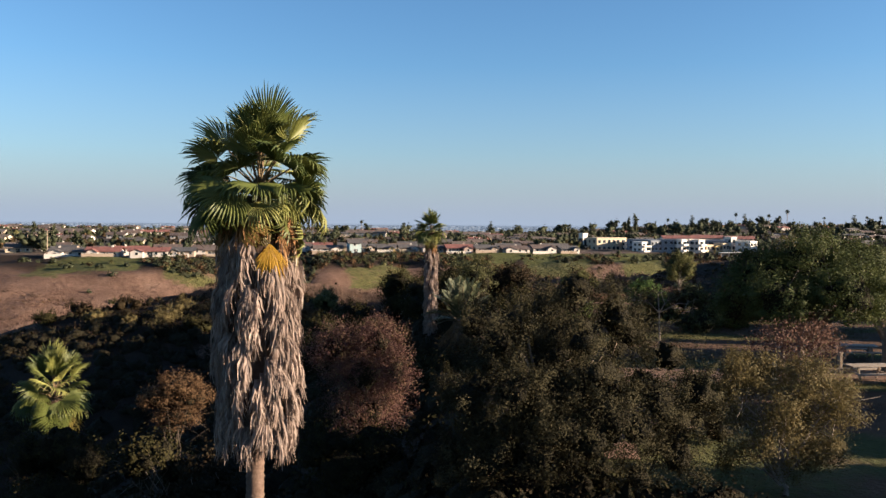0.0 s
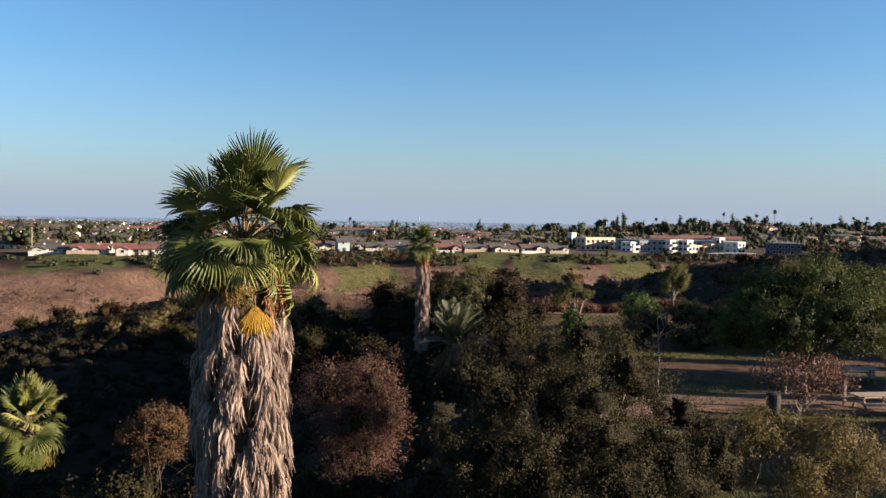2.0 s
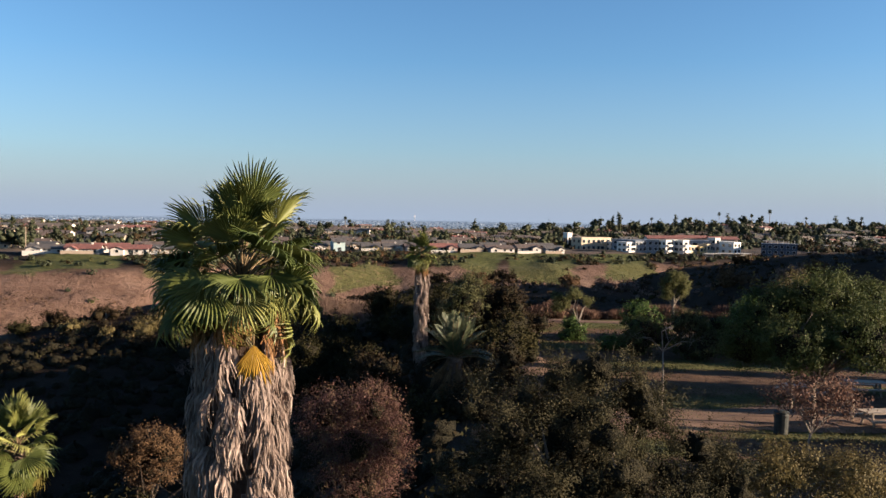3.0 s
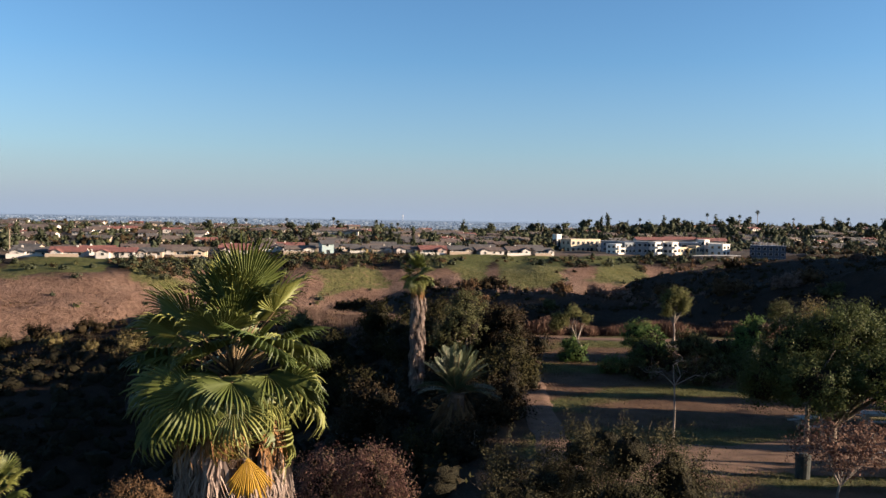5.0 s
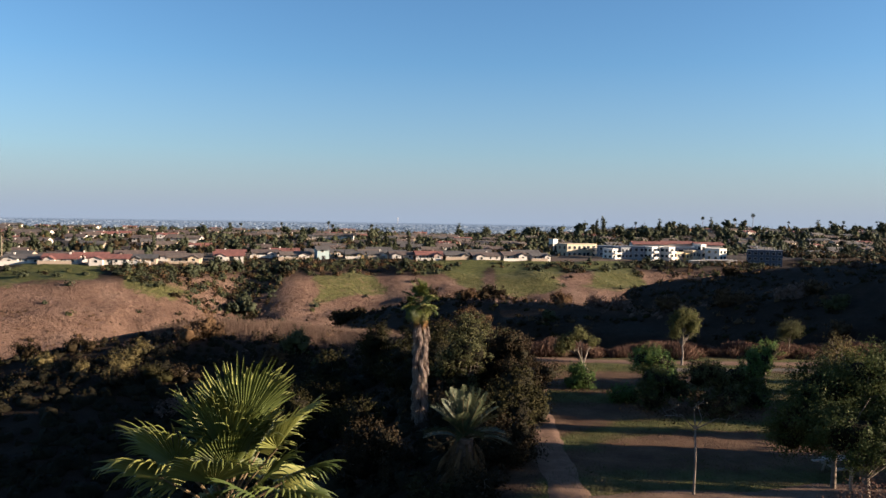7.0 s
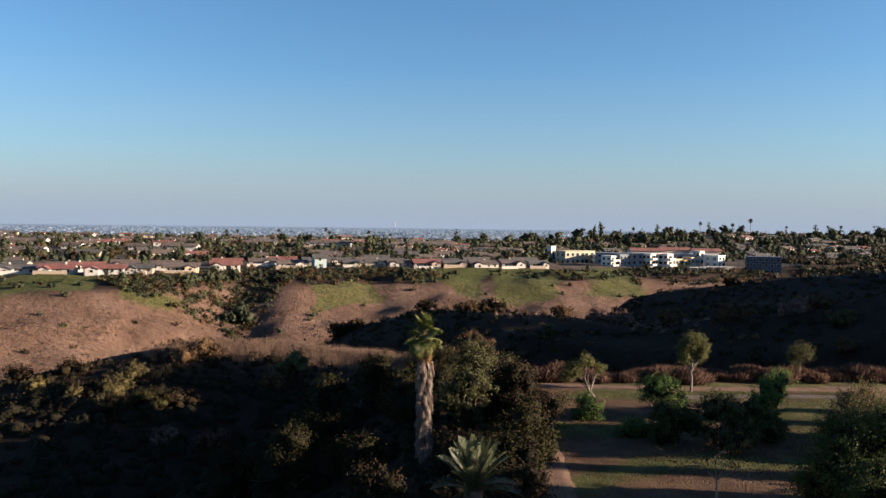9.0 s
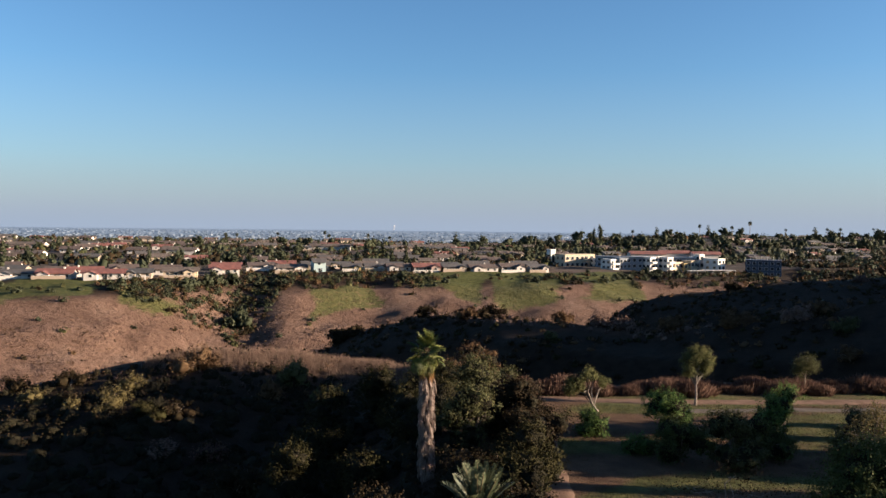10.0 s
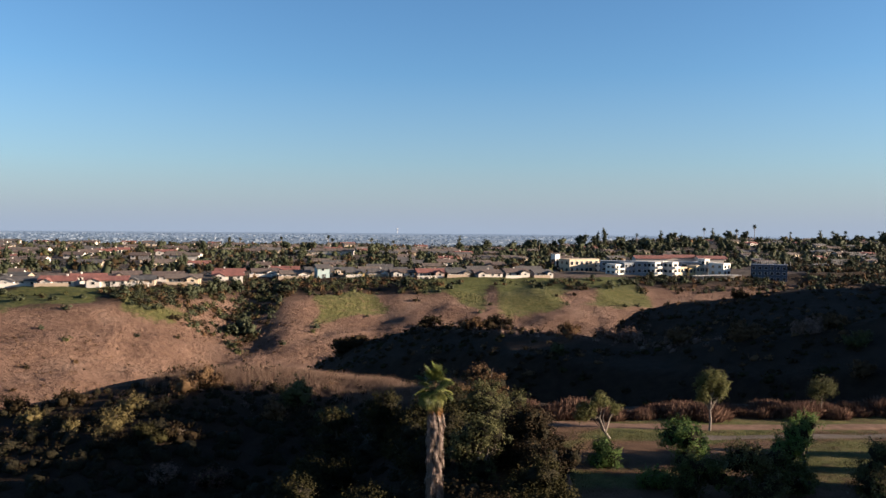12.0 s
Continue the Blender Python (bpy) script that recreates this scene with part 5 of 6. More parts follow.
def roof_mat(name, a, b_col):
    m, nt, b = mat(name)
    tc = nt.nodes.new("ShaderNodeTexCoord")
    w = nt.nodes.new("ShaderNodeTexWave")
    w.inputs["Scale"].default_value, w.inputs["Distortion"].default_value = 1.4, 1.5
    nt.links.new(tc.outputs["Object"], w.inputs["Vector"])
    c = ramp_node(nt, noise_node(nt, 0.5, 5), [(0.3, a), (0.7, b_col)])
    c = mix_node(nt, 0.35, c, ramp_node(nt, w.outputs["Fac"], [(0.2, (0.55, 0.55, 0.55)), (0.7, (1, 1, 1))]), "MULTIPLY")
    nt.links.new(c, b.inputs["Base Color"])
    b.inputs["Roughness"].default_value = 0.9
    bump_node(nt, b, w.outputs["Fac"], 0.4, 0.05)
    return m


M_RTILE, M_RBROWN, M_RGREY, M_RDARK, M_RTAN = roof_mat("red_tile", (0.12, 0.042, 0.032), (0.19, 0.07, 0.052)), roof_mat("brown_shingle", (0.055, 0.037, 0.03), (0.10, 0.068, 0.054)), roof_mat("grey_shingle", (0.048, 0.041, 0.038), (0.085, 0.073, 0.066)), roof_mat("dark_shingle", (0.035, 0.032, 0.032), (0.065, 0.06, 0.057)), roof_mat("tan_shingle", (0.07, 0.05, 0.039), (0.12, 0.088, 0.068))
M_GLASS, nt, b = mat("window_glass")
b.inputs["Base Color"].default_value, b.inputs["Roughness"].default_value = (0.02, 0.025, 0.03, 1), 0.08
M_TRIM = wall_mat("white_trim", (0.55, 0.51, 0.47))
M_APT = wall_mat("apartment_white", (0.68, 0.63, 0.56))
# parking structure wall: its dark blue is shade put into the colour
M_SHADE_WALL = wall_mat("shaded_wall", (0.075, 0.09, 0.125))


def gable(w, d, z0, rise, over, along_x, cx=0, cy=0, thick=0.18):
    """A gable roof as a solid with eaves."""
    hw, hd = w / 2 + over, d / 2 + over
    prof = [(-1, 0), (0, rise), (1, 0), (1, -thick), (0, rise - thick), (-1, -thick)]
    v = []
    for end in (-1, 1):
        for a, h in prof:
            v.append((cx + end * hw, cy + a * hd, z0 + h) if along_x else (cx + a * hw, cy + end * hd, z0 + h))
    bm = bmesh.new()
    bv = [bm.verts.new(p) for p in v]
    for i in range(6):
        bm.faces.new((bv[i], bv[(i + 1) % 6], bv[6 + (i + 1) % 6], bv[6 + i]))
    bm.faces.new((bv[0], bv[1], bv[4], bv[5])), bm.faces.new((bv[1], bv[2], bv[3], bv[4]))
    bm.faces.new((bv[6], bv[7], bv[10], bv[11])), bm.faces.new((bv[7], bv[8], bv[9], bv[10]))
    bmesh.ops.recalc_face_normals(bm, faces=bm.faces)
    return bm


def gable_walls(w, d, h, rise, along_x, cx=0, cy=0):
    """Walls with pointed ends under a gable roof."""
    hw, hd = w / 2, d / 2
    bm = box(cx, cy, h / 2 - 0.75, w, d, h + 1.5)
    k = rise - 0.2
    pts = [((cx + s * hw, cy - hd, h), (cx + s * hw, cy + hd, h), (cx + s * hw, cy, h + k)) for s in (-1, 1)] if along_x else [((cx - hw, cy + s * hd, h), (cx + hw, cy + s * hd, h), (cx, cy + s * hd, h + k)) for s in (-1, 1)]
    for tri in pts:
        bm.faces.new([bm.verts.new(p) for p in tri])
    return bm


def house(x, y, w, d, storeys, wall, roof, label, seed, front=True, turn=0.0, name="house", group="houses on the mesa"):
    """A low stucco house with a gable roof, a cross gable or garage, windows, a door and a chimney."""
    rng = np.random.default_rng(seed)
    e = root(name, x, y, hz(x, y) - 0.2, label, "house", group)
    e.rotation_euler = (0, 0, radians(turn))
    h, rise = 2.4 * storeys + 0.1, rng.uniform(1.4, 1.9)
    part("wall", gable_walls(w, d, h, rise, True), wall, e)
    part("roof", gable(w, d, h, rise, 0.8, True), roof, e)
    if front:
        fx, fw = rng.choice([-1, 1]) * w * 0.27, w * rng.uniform(0.3, 0.4)
        part("wing_wall", gable_walls(fw, 3.2, h - 0.2, rise * 0.75, False, fx, -d / 2 - 1.2), wall, e)
        part("wing_roof", gable(fw, 3.6, h - 0.18, rise * 0.75, 0.45, False, fx, -d / 2 - 1.0), roof, e)
    n = int(w / 3)
    for s in range(storeys):
        for i in range(n):
            wx = -w / 2 + (i + 0.5) * w / n + rng.uniform(-.3, .3)
            yy = -d / 2
            if front and abs(wx - fx) < fw / 2 + 0.4:
                wx, yy = fx, -d / 2 - 2.8
            win = part("window", box(wx, yy - 0.02, 1.5 + 2.7 * s, rng.uniform(1.2, 1.9), 0.10, 1.15), M_TRIM, e)
            part("pane", box(wx, yy - 0.06, 1.5 + 2.7 * s, 1.05, 0.08, 0.95), M_GLASS, win)
    part("door", box(rng.uniform(-.1, .1) * w, -d / 2 - 0.02, 1.0, 1.6, 0.1, 2.1), M_GLASS, e, "glazed patio door")
    if rng.uniform() < 0.5:
        part("chimney", box(rng.uniform(-.3, .3) * w, rng.uniform(-.5, 1.5), h + rise * 0.9, 0.7, 0.6, 1.5, 0.03), wall, e)
    return e


for i, (x, w, st, wall, roof, lab) in enumerate((
        (-156.5, 13.6, 1, M_WHITE, M_RGREY, "low white house with grey roof and patio cover"), (-140.5, 12.8, 1, M_WHITE, M_RTILE, "white house with red roof and front gable"), (-122.5, 15.2, 1, M_WHITE, M_RTILE, "long white house with reddish-brown roof"),
        (-110.5, 9.6, 1, M_TAN, M_RDARK, "small house with dark grey roof"), (-97.5, 13.6, 1, M_CREAM, M_RTAN, "cream house with tan roof and white gable"), (-84.5, 12.6, 1, M_WHITE, M_RTILE, "white house with bright red roof"),
        (-72.0, 11.5, 1, M_WHITE, M_RBROWN, "white house with brown roof on the rim"), (-57.0, 13.4, 1, M_WHITE, M_RTAN, "white house with tan-brown roof on the rim"), (-44.3, 5.6, 2, M_TEAL, M_RGREY, "narrow two-storey pale teal house"),
        (-29.5, 8.2, 1, M_OCHRE, M_RGREY, "yellow house with grey roof"), (-18.6, 9.6, 1, M_WHITE, M_RGREY, "white house with grey roof behind shrubs"), (-6.9, 11.0, 1, M_WHITE, M_RBROWN, "white gabled house with red-brown roof"),
        (6.8, 13.2, 1, M_PINK, M_RTILE, "pinkish house with tiled roof"), (20.5, 11.5, 1, M_TAN, M_RGREY, "tan house with steep grey roofs"), (35.0, 14.0, 1, M_WHITE, M_RBROWN, "long low white house with brown roof"),
        (49.3, 11.5, 1, M_WHITE, M_RBROWN, "long low white house on the rim"), (62.4, 9.2, 1, M_WHITE, M_RGREY, "small bright white house on the rim"))):
    house(x, float(rim_y(np.array(x))) + 10, w, 9.0, st, wall, roof, lab, 400 + i, st == 1, 12 + (i * 37 % 9) - 4)
    # garden wall on the rim
    if i % 3 != 2:
        yy = float(rim_y(np.array(x))) + 2.2
        g = root("garden_wall", x, yy, hz(x, yy), "low pale garden wall along the canyon rim", "wall", "garden walls on the rim")
        g.rotation_euler = (0, 0, radians(15))
        part("wall", box(0, 0, 0.2, w * 0.95, 0.25, 2.2, 0.03), (M_WHITE, M_TAN, M_CREAM)[i % 3], g)
        part("coping", box(0, 0, 1.34, w * 0.95, 0.4, 0.08, 0.02), M_TRIM, g)
rng_h = np.random.default_rng(90)
protos = []
for k, (wall, roof, st, lab) in enumerate(((M_TAN, M_RBROWN, 1, "tan single-storey house with brown roof"), (M_WHITE, M_RBROWN, 1, "white single-storey house with brown roof"), (M_WHITE, M_RTILE, 1, "white house with red tiled roof"), (M_CREAM, M_RTAN, 1, "cream house with tan roof"), (M_TAN, M_RDARK, 1, "tan house with dark roof"), (M_TAN, M_RGREY, 1, "tan house with grey roof"))):
    protos.append(house(-150 + 42 * k, float(rim_y(np.array(-150.0 + 42 * k))) + 36, 11 + (k % 3), 8, st, wall, roof, lab, 500 + k, k % 2 == 0, 10))
taken = [(-150 + 42 * k, float(rim_y(np.array(-150.0 + 42 * k))) + 36) for k in range(6)]
spots_h = [(x + rng_h.uniform(-2, 2), 30 + 13 * (i % 2) + rng_h.uniform(-2, 4)) for i, x in enumerate(np.arange(-226, 74, 9.0))]
spots_h = [(x, float(rim_y(np.array(x))) + d) for x, d in spots_h]
for i in range(420):
    y = rng_h.uniform(480, 700) if i < 130 else rng_h.uniform(700, 1010)
    spots_h.append((rng_h.uniform(-0.60, 0.56) * y, y))
for x, y in spots_h:
    if (80 < x < 225 and y < 545) or any(abs(x - a) < 13 and abs(y - c2) < 12 for a, c2 in taken) or len(taken) > 235:
        continue
    taken.append((x, y))
    copy_thing(protos[int(rng_h.integers(6))], Matrix.Translation((x, y, hz(x, y) - 0.2)) @ Matrix.Rotation(radians(12 + rng_h.uniform(-12, 12)), 4, "Z"))


# ---- apartment blocks ----
def block(e, cx, cy, w, d, h, wall, floors, bays, balcony=False, turn=0.0):
    """A flat-roofed block with a parapet, windows and balconies, turned about its own middle."""
    spin = Matrix.Translation((cx, cy, 0)) @ Matrix.Rotation(radians(turn), 4, "Z")

    def piece(name, bm, material, under=e):
        bmesh.ops.transform(bm, matrix=spin, verts=bm.verts)
        return part(name, bm, material, under)

    piece("block", box(0, 0, h / 2 - 2, w, d, h + 4), wall)
    piece("parapet", box(0, 0, h + 0.15, w + 0.4, d + 0.4, 0.35, 0.05), wall)
    bw, fh = w / bays, h / floors
    for s in range(floors):
        for i in range(bays):
            wx, wz = -w / 2 + (i + 0.5) * bw, (s + 0.5) * fh
            win = piece("window", box(wx, -d / 2 - 0.02, wz, bw * 0.62, 0.12, fh * 0.56), M_TRIM)
            piece("pane", box(wx, -d / 2 - 0.07, wz, bw * 0.52, 0.10, fh * 0.48), M_GLASS, win)
            if balcony:
                piece("balcony", box(wx, -d / 2 - 0.8, wz - fh * 0.34, bw * 0.94, 1.6, fh * 0.34, 0.05), wall)
        for yy in (-0.25, 0.2):
            piece("window", box(-w / 2 - 0.02, d * yy, (s + 0.5) * fh, 0.12, 1.6, fh * 0.45), M_GLASS)


apt = root("apartment_building", 135, 455, hz(135, 455) - 1.0, "white and cream three-storey apartment building with flat roof", "apartment building")
# some blocks take the darker bluish wall in place of shade
for cx, cy, w, d, h, wall, fl, bays, bal, turn in ((-27.5, 3, 6, 7, 8.0, M_APT, 3, 2, True, 36), (-20.5, 5, 7, 7, 8.8, M_APT_SHADE, 3, 3, False, 20), (-13, 6, 9, 8, 9.4, M_APT_SHADE, 3, 3, False, -14), (-6.2, 2, 4.6, 6, 9.4, M_APT, 3, 1, True, 34), (-1.4, 5, 3.2, 6, 9.6, M_APT, 3, 1, False, 30), (3.2, 2, 4.8, 6, 9.4, M_APT, 3, 1, True, 34), (9.4, 6, 6.5, 6, 6.6, M_CREAM, 2, 2, False, 32), (14.6, 7, 5.5, 6, 6.0, M_OCHRE, 2, 2, False, 30), (18.5, 8, 5.5, 6, 7.4, M_CREAM, 2, 2, False, 34), (-3, 22, 54, 9, 8.8, M_APT_SHADE, 3, 10, False, -14), (26, 16, 9, 9, 9.0, M_APT, 3, 3, False, -6)):
    block(apt, cx, cy, w, d, h, wall, fl, bays, bal, turn)
apt2 = root("apartment_building", 166, 460, hz(166, 460) - 1.4, "narrow white apartment tower with square windows", "apartment building")
block(apt2, 0, 0, 7, 9, 9.5, M_APT, 3, 2, False, 38)
block(apt2, -6, 8, 4, 5, 11.5, M_APT, 3, 1, False, 30)
hall = root("flat_roof_hall", 96, 490, hz(96, 490) - 1.0, "cream two-storey hall with flat roof", "building")
block(hall, -4, 0, 14, 10, 7.6, M_CREAM, 2, 4, False, 26)
block(hall, -13.5, 8, 3.5, 4, 10.0, M_APT, 1, 1, False, 30)
block(hall, 6, 5, 8, 8, 7.6, M_CREAM, 2, 2, False, 24)
block(hall, 14, 2, 9, 8, 5.4, M_APT, 2, 3, False, 28)
works = root("parking_structure", 190, 452, hz(190, 452) - 1.5, "parking structure with its shade painted dark blue-grey", "building")
block(works, 0, 0, 18, 12, 8.6, M_SHADE_WALL, 3, 6, False, -24)
for k in range(7):
    part("roof_post", box(-8 + 2.6 * k, -5.5 + 3.4 - 1.1 * k, 9.7, 0.16, 0.16, 2.2), M_TRIM, works)
for x, y, w in ((150, 535, 22), (172, 548, 20), (190, 540, 18), (60, 600, 26), (-230, 520, 20), (-150, 560, 22), (-270, 610, 26), (-60, 640, 30), (20, 690, 34)):
    t = root("long_house", x, y, hz(x, y) - 0.3, "long pale building with low pitched roof", "building", "long buildings on the mesa")
    part("wall", gable_walls(w, 10, 6.0 if y > 530 and x > 100 else 3.0, 1.8, True), M_WHITE, t)
    part("roof", gable(w, 10, 6.0 if y > 530 and x > 100 else 3.0, 1.8, 0.6, True), M_RTILE if x > 100 else M_RTAN, t)
for i in range(6):
    x, y = 146 + 4.6 * i, 437 + 1.5 * i
    e = root("carport", x, y, hz(x, y) - 0.1, "low white carport beside the apartment drive", "carport", "carports")
    part("roof", box(0, 0, 2.4, 4.2, 5, 0.18, 0.03), M_TRIM, e)
    part("wall", box(0, 2.3, 1.1, 4.0, 0.2, 2.6), M_WHITE, e)
    for sx in (-1.9, 1.9):
        part("post", box(sx, -2.3, 1.1, 0.15, 0.15, 2.6), M_TRIM, e)


# ---- trees of the mesa ----
def far_tree(seed, h, r, tall=False):
    rng = np.random.default_rng(seed)
    e = root("mesa_tree", 0, 0, 0, "slim dark conifer among the houses" if tall else "rounded dark green tree among the houses", "tree", "trees among the houses")
    v, f = joined([tube([(0, 0, -0.5), (0.1, 0, h * 0.4), (0, 0, h * 0.8)], [0.28, 0.2, 0.08], 5)] + [tube([(0.1, 0, h * 0.35), (sx * r * 0.3, sy * r * 0.3, h * 0.7)], [0.13, 0.05], 4) for sx, sy in ((1, 0.3), (-1, 0.2), (0.2, -1))])
    mesh_ob("trunk", v, f, M_BARK, e)
    bl = [(rng.uniform(-.12, .12) * r, rng.uniform(-.12, .12) * r, h * (0.2 + 0.13 * k), r * (0.5 - 0.055 * k), r * (0.5 - 0.055 * k), h * 0.12) for k in range(6)] if tall else blobs_of(seed, 9, r * 0.75, h, h * 0.25, r * 0.5)
    p, way = crown_points(rng, bl, 28, 7, r * 0.15, 0.7)
    v, f = leaf_quads(rng, p, 0.95, 1.3, along=way)
    cv, cf = inner_mass(rng, bl, 0.7, 8, 6)
    mesh_ob("crown", np.concatenate([v, cv]), np.concatenate([f, cf + len(v)]), None, e, mats=[M_FAR_TREE])
    return e


kinds = [far_tree(600, 8, 4.0), far_tree(601, 6, 3.6), far_tree(602, 10, 4.4), far_tree(603, 10, 2.6, True), far_tree(604, 5, 3.0), far_tree(605, 11.5, 3.0, True)]


def far_palm(seed, h):
    rng = np.random.default_rng(seed)
    e = root("street_palm", 0, 0, 0, "tall thin palm with small round crown", "palm tree", "tall palms on the skyline")
    v, f = tube([(0, 0, -0.5), (0.2, 0, h * 0.5), (0.1, 0, h)], [0.35, 0.26, 0.22], 6)
    mesh_ob("trunk", v, f, M_BARK, e)
    vs, fs = [], []
    for i in range(26):
        m = Matrix.Translation((0.1, 0, h)) @ aim(i * 137.5, 80 - 130 * i / 26, rng.uniform(-30, 30))
        b0 = len(vs)
        vs += [m @ Vector(q) for q in ((-.1, 0.2, 0), (.1, 0.2, 0), (.55, 1.3, .1), (0.3, 2.3, -.35), (-.3, 2.3, -.35), (-.55, 1.3, .1))]
        fs.append(tuple(range(b0, b0 + 6)))
    mesh_ob("crown", vs, fs, M_FAR_TREE, e)
    return e


palms = [far_palm(610, 9), far_palm(611, 12), far_palm(612, 14)]
rng_t = np.random.default_rng(91)
seen_first = set()


def plant(kind, x, y, s=1.0, sink=0.2):
    m = Matrix.Translation((x, y, hz(x, y) - sink)) @ Matrix.Rotation(rng_t.uniform(0, 6.3), 4, "Z")
    o = kind if kind.name not in seen_first else copy_thing(kind, m)
    seen_first.add(kind.name)
    o.matrix_basis = m @ Matrix.Diagonal((s, s, s * rng_t.uniform(.85, 1.15), 1))


def clear(x, y, r):
    return all((x - a) ** 2 + (y - c2) ** 2 > r * r for a, c2 in taken) and not (96 < x < 180 and 440 < y < 500)


n = 0
for _ in range(900):
    if n >= 105:
        break
    y = 430 + 290 * rng_t.uniform() ** 1.2
    x = rng_t.uniform(-0.58, 0.56) * y
    d = y - float(rim_y(np.array(x)))
    if d < 44 or not clear(x, y, 8):
        continue
    plant(kinds[int(rng_t.integers(5))], x, y, rng_t.uniform(0.6, 1.1))
    n += 1
n = 0
for _ in range(900):
    if n >= 120:
        break
    y, x = rng_t.uniform(700, 960), rng_t.uniform(40, 520)
    if not clear(x, y, 8):
        continue
    plant(kinds[int(rng_t.choice([0, 2, 1, 3, 2, 0]))], x, y, rng_t.uniform(0.7, 1.5))
    n += 1
for px, py, k, s in ((-85, 855, 1, 1.0), (-81, 856, 0, 1.1), (-130, 840, 1, 0.9), (-170, 840, 1, 0.9), (-172, 800, 0, 1.0), (-40, 820, 0, 1.0), (-20, 860, 0, 1.0), (300, 860, 2, 0.9), (330, 850, 2, 1.0), (343, 855, 2, 0.9), (352, 858, 2, 1.05), (400, 880, 2, 0.8), (470, 900, 1, 1.0), (540, 900, 1, 0.9), (440, 870, 2, 0.8), (180, 840, 1, 0.8), (230, 860, 1, 0.9), (120, 800, 0, 1.0)):
    plant(palms[k], px, py, s)
plant(kinds[5], 206, 900, 1.5), plant(kinds[5], 200, 905, 1.2), plant(kinds[3], -150, 700, 1.0), plant(kinds[2], -105, 700, 1.1)
for px, py, k, sc in ((-186, 372, 2, 1.15), (-181, 376, 0, 1.2), (-176.5, 371, 2, 0.95), (-190, 380, 0, 1.2), (-84, 700, 2, 1.0), (-92, 705, 0, 1.0)):
    plant(kinds[k], px, py, sc)
pole = root("utility_pole", -172.5, 362, hz(-172.5, 362), "tall thin wooden utility pole beside the rim houses", "pole")
part("post", box(0, 0, 5.2, 0.32, 0.32, 11, 0.03), M_POST, pole)
part("crossarm", box(0, 0, 9.8, 2.4, 0.15, 0.18, 0.02), M_POST, pole)
# trees on the rim and down the gully
n = 0
for _ in range(3000):
    if n >= 78:
        break
    x = rng_t.uniform(-185, 160)
    d = rng_t.uniform(5, 26) if rng_t.uniform() < 0.6 else rng_t.uniform(10, 95)
    y = float(rim_y(np.array(x))) - d
    keep = (0.8 if (-120 < x < -64 and d < 8 + (x + 120) * 1.5) or (-64 < x < -48 and d < 82 - (x + 64) * 5) else 0.0) + (0.12 if d < 26 else 0.0) + (0.35 if 66 < x < 125 and d < 30 else 0)
    if rng_t.uniform() > keep:
        continue
    plant(kinds[(0, 1, 4, 4, 1)[int(rng_t.integers(5))]], x, y, rng_t.uniform(0.5, 0.95) * min(1.0, 0.45 + 0.014 * d), 0.5)
    n += 1
rim_spots = spots(12, 5200, -200, 190, 240, 470, lambda x, y, u: (lambda d: (d > 5) & (d < 150) & (u < 0.04 + 0.85 * (((x > -120) & (x < -64) & (d < 8 + (x + 120) * 1.5)) | ((x > -64) & (x < -48) & (d < 82 - (x + 64) * 5))) + 0.5 * ((d < 24) & (x > -56) & (x < 14)) + 0.6 * ((d < 18) & (x > 40) & (x < 72)) + 0.55 * ((d < 32) & (x > 66) & (x < 95)) + 0.9 * ((d < 40) & (x > 105) & (x < 200)) + 0.12 * (d < 20)))(rim_y(x) - y))
scatter("rim_scrub", "mixed brown and green scrub below the rim houses", "scrub", rim_spots, 13, (0.5, 2.5), 0.5, 56, ([M_FAR_TREE, M_SCRUB, M_OLIVE, M_DRY], [0.4, 0.26, 0.16, 0.18]), 0.75, 1.2, 0.5, True)
gully_spots = spots(24, 8000, -122, 12, 300, 412, lambda x, y, u: (lambda d: (d > -2) & (u < (0.22 + 0.2 * value_noise(x, y, 11, 33)) * (((x > -120) & (x < -64) & (d < 8 + (x + 120) * 1.5)) | ((x > -64) & (x < -48) & (d < 82 - (x + 64) * 5))) + 0.12 * ((x > -50) & (d < 30))))(rim_y(x) - y))
scatter("gully_scrub", "thick green and brown brush filling the gully below the houses", "scrub", gully_spots, 25, (0.6, 2.4), 0.48, 42, ([M_FAR_TREE, M_OLIVE, M_SCRUB, M_DRY], [0.42, 0.2, 0.18, 0.2]), 0.85, 1.2, 0.5, True)
tufts = spots(14, 13000, -190, 60, 205, 345, lambda x, y, u: (lambda d: (d > 55) & (u < 0.38 + 0.4 * value_noise(x, y, 14, 31)))(rim_y(x) - y))
scatter("slope_tufts", "low dry tufts dotting the bare slope", "scrub", tufts, 15, (0.3, 0.95), 0.24, 21, ([M_DRY, M_BRUSH, M_SCRUB], [0.25, 0.65, 0.1]), 0.45)
right_ridge = spots(16, 2600, 170, 420, 330, 560, lambda x, y, u: (x > 195 + 0.3 * (y - 400)) | ((y < 425) & (x > 185)))
scatter("ridge_scrub", "dark scrub on the far right ridge", "scrub", right_ridge, 17, (1.5, 4.0), 1.2, 14, ([M_FAR_TREE, M_SCRUB, M_DRY], [0.5, 0.4, 0.1]), 0.8, 1.0, 0.68, True)
bank_spots = spots(26, 2900, -420, 400, 425, 700, lambda x, y, u: (y > rim_y(x) + 50) & (np.abs(x) < 0.62 * y) & ~((x > 85) & (x < 190) & (y < 500)) & (u < 0.6 + 0.5 * value_noise(x, y, 60, 41)))
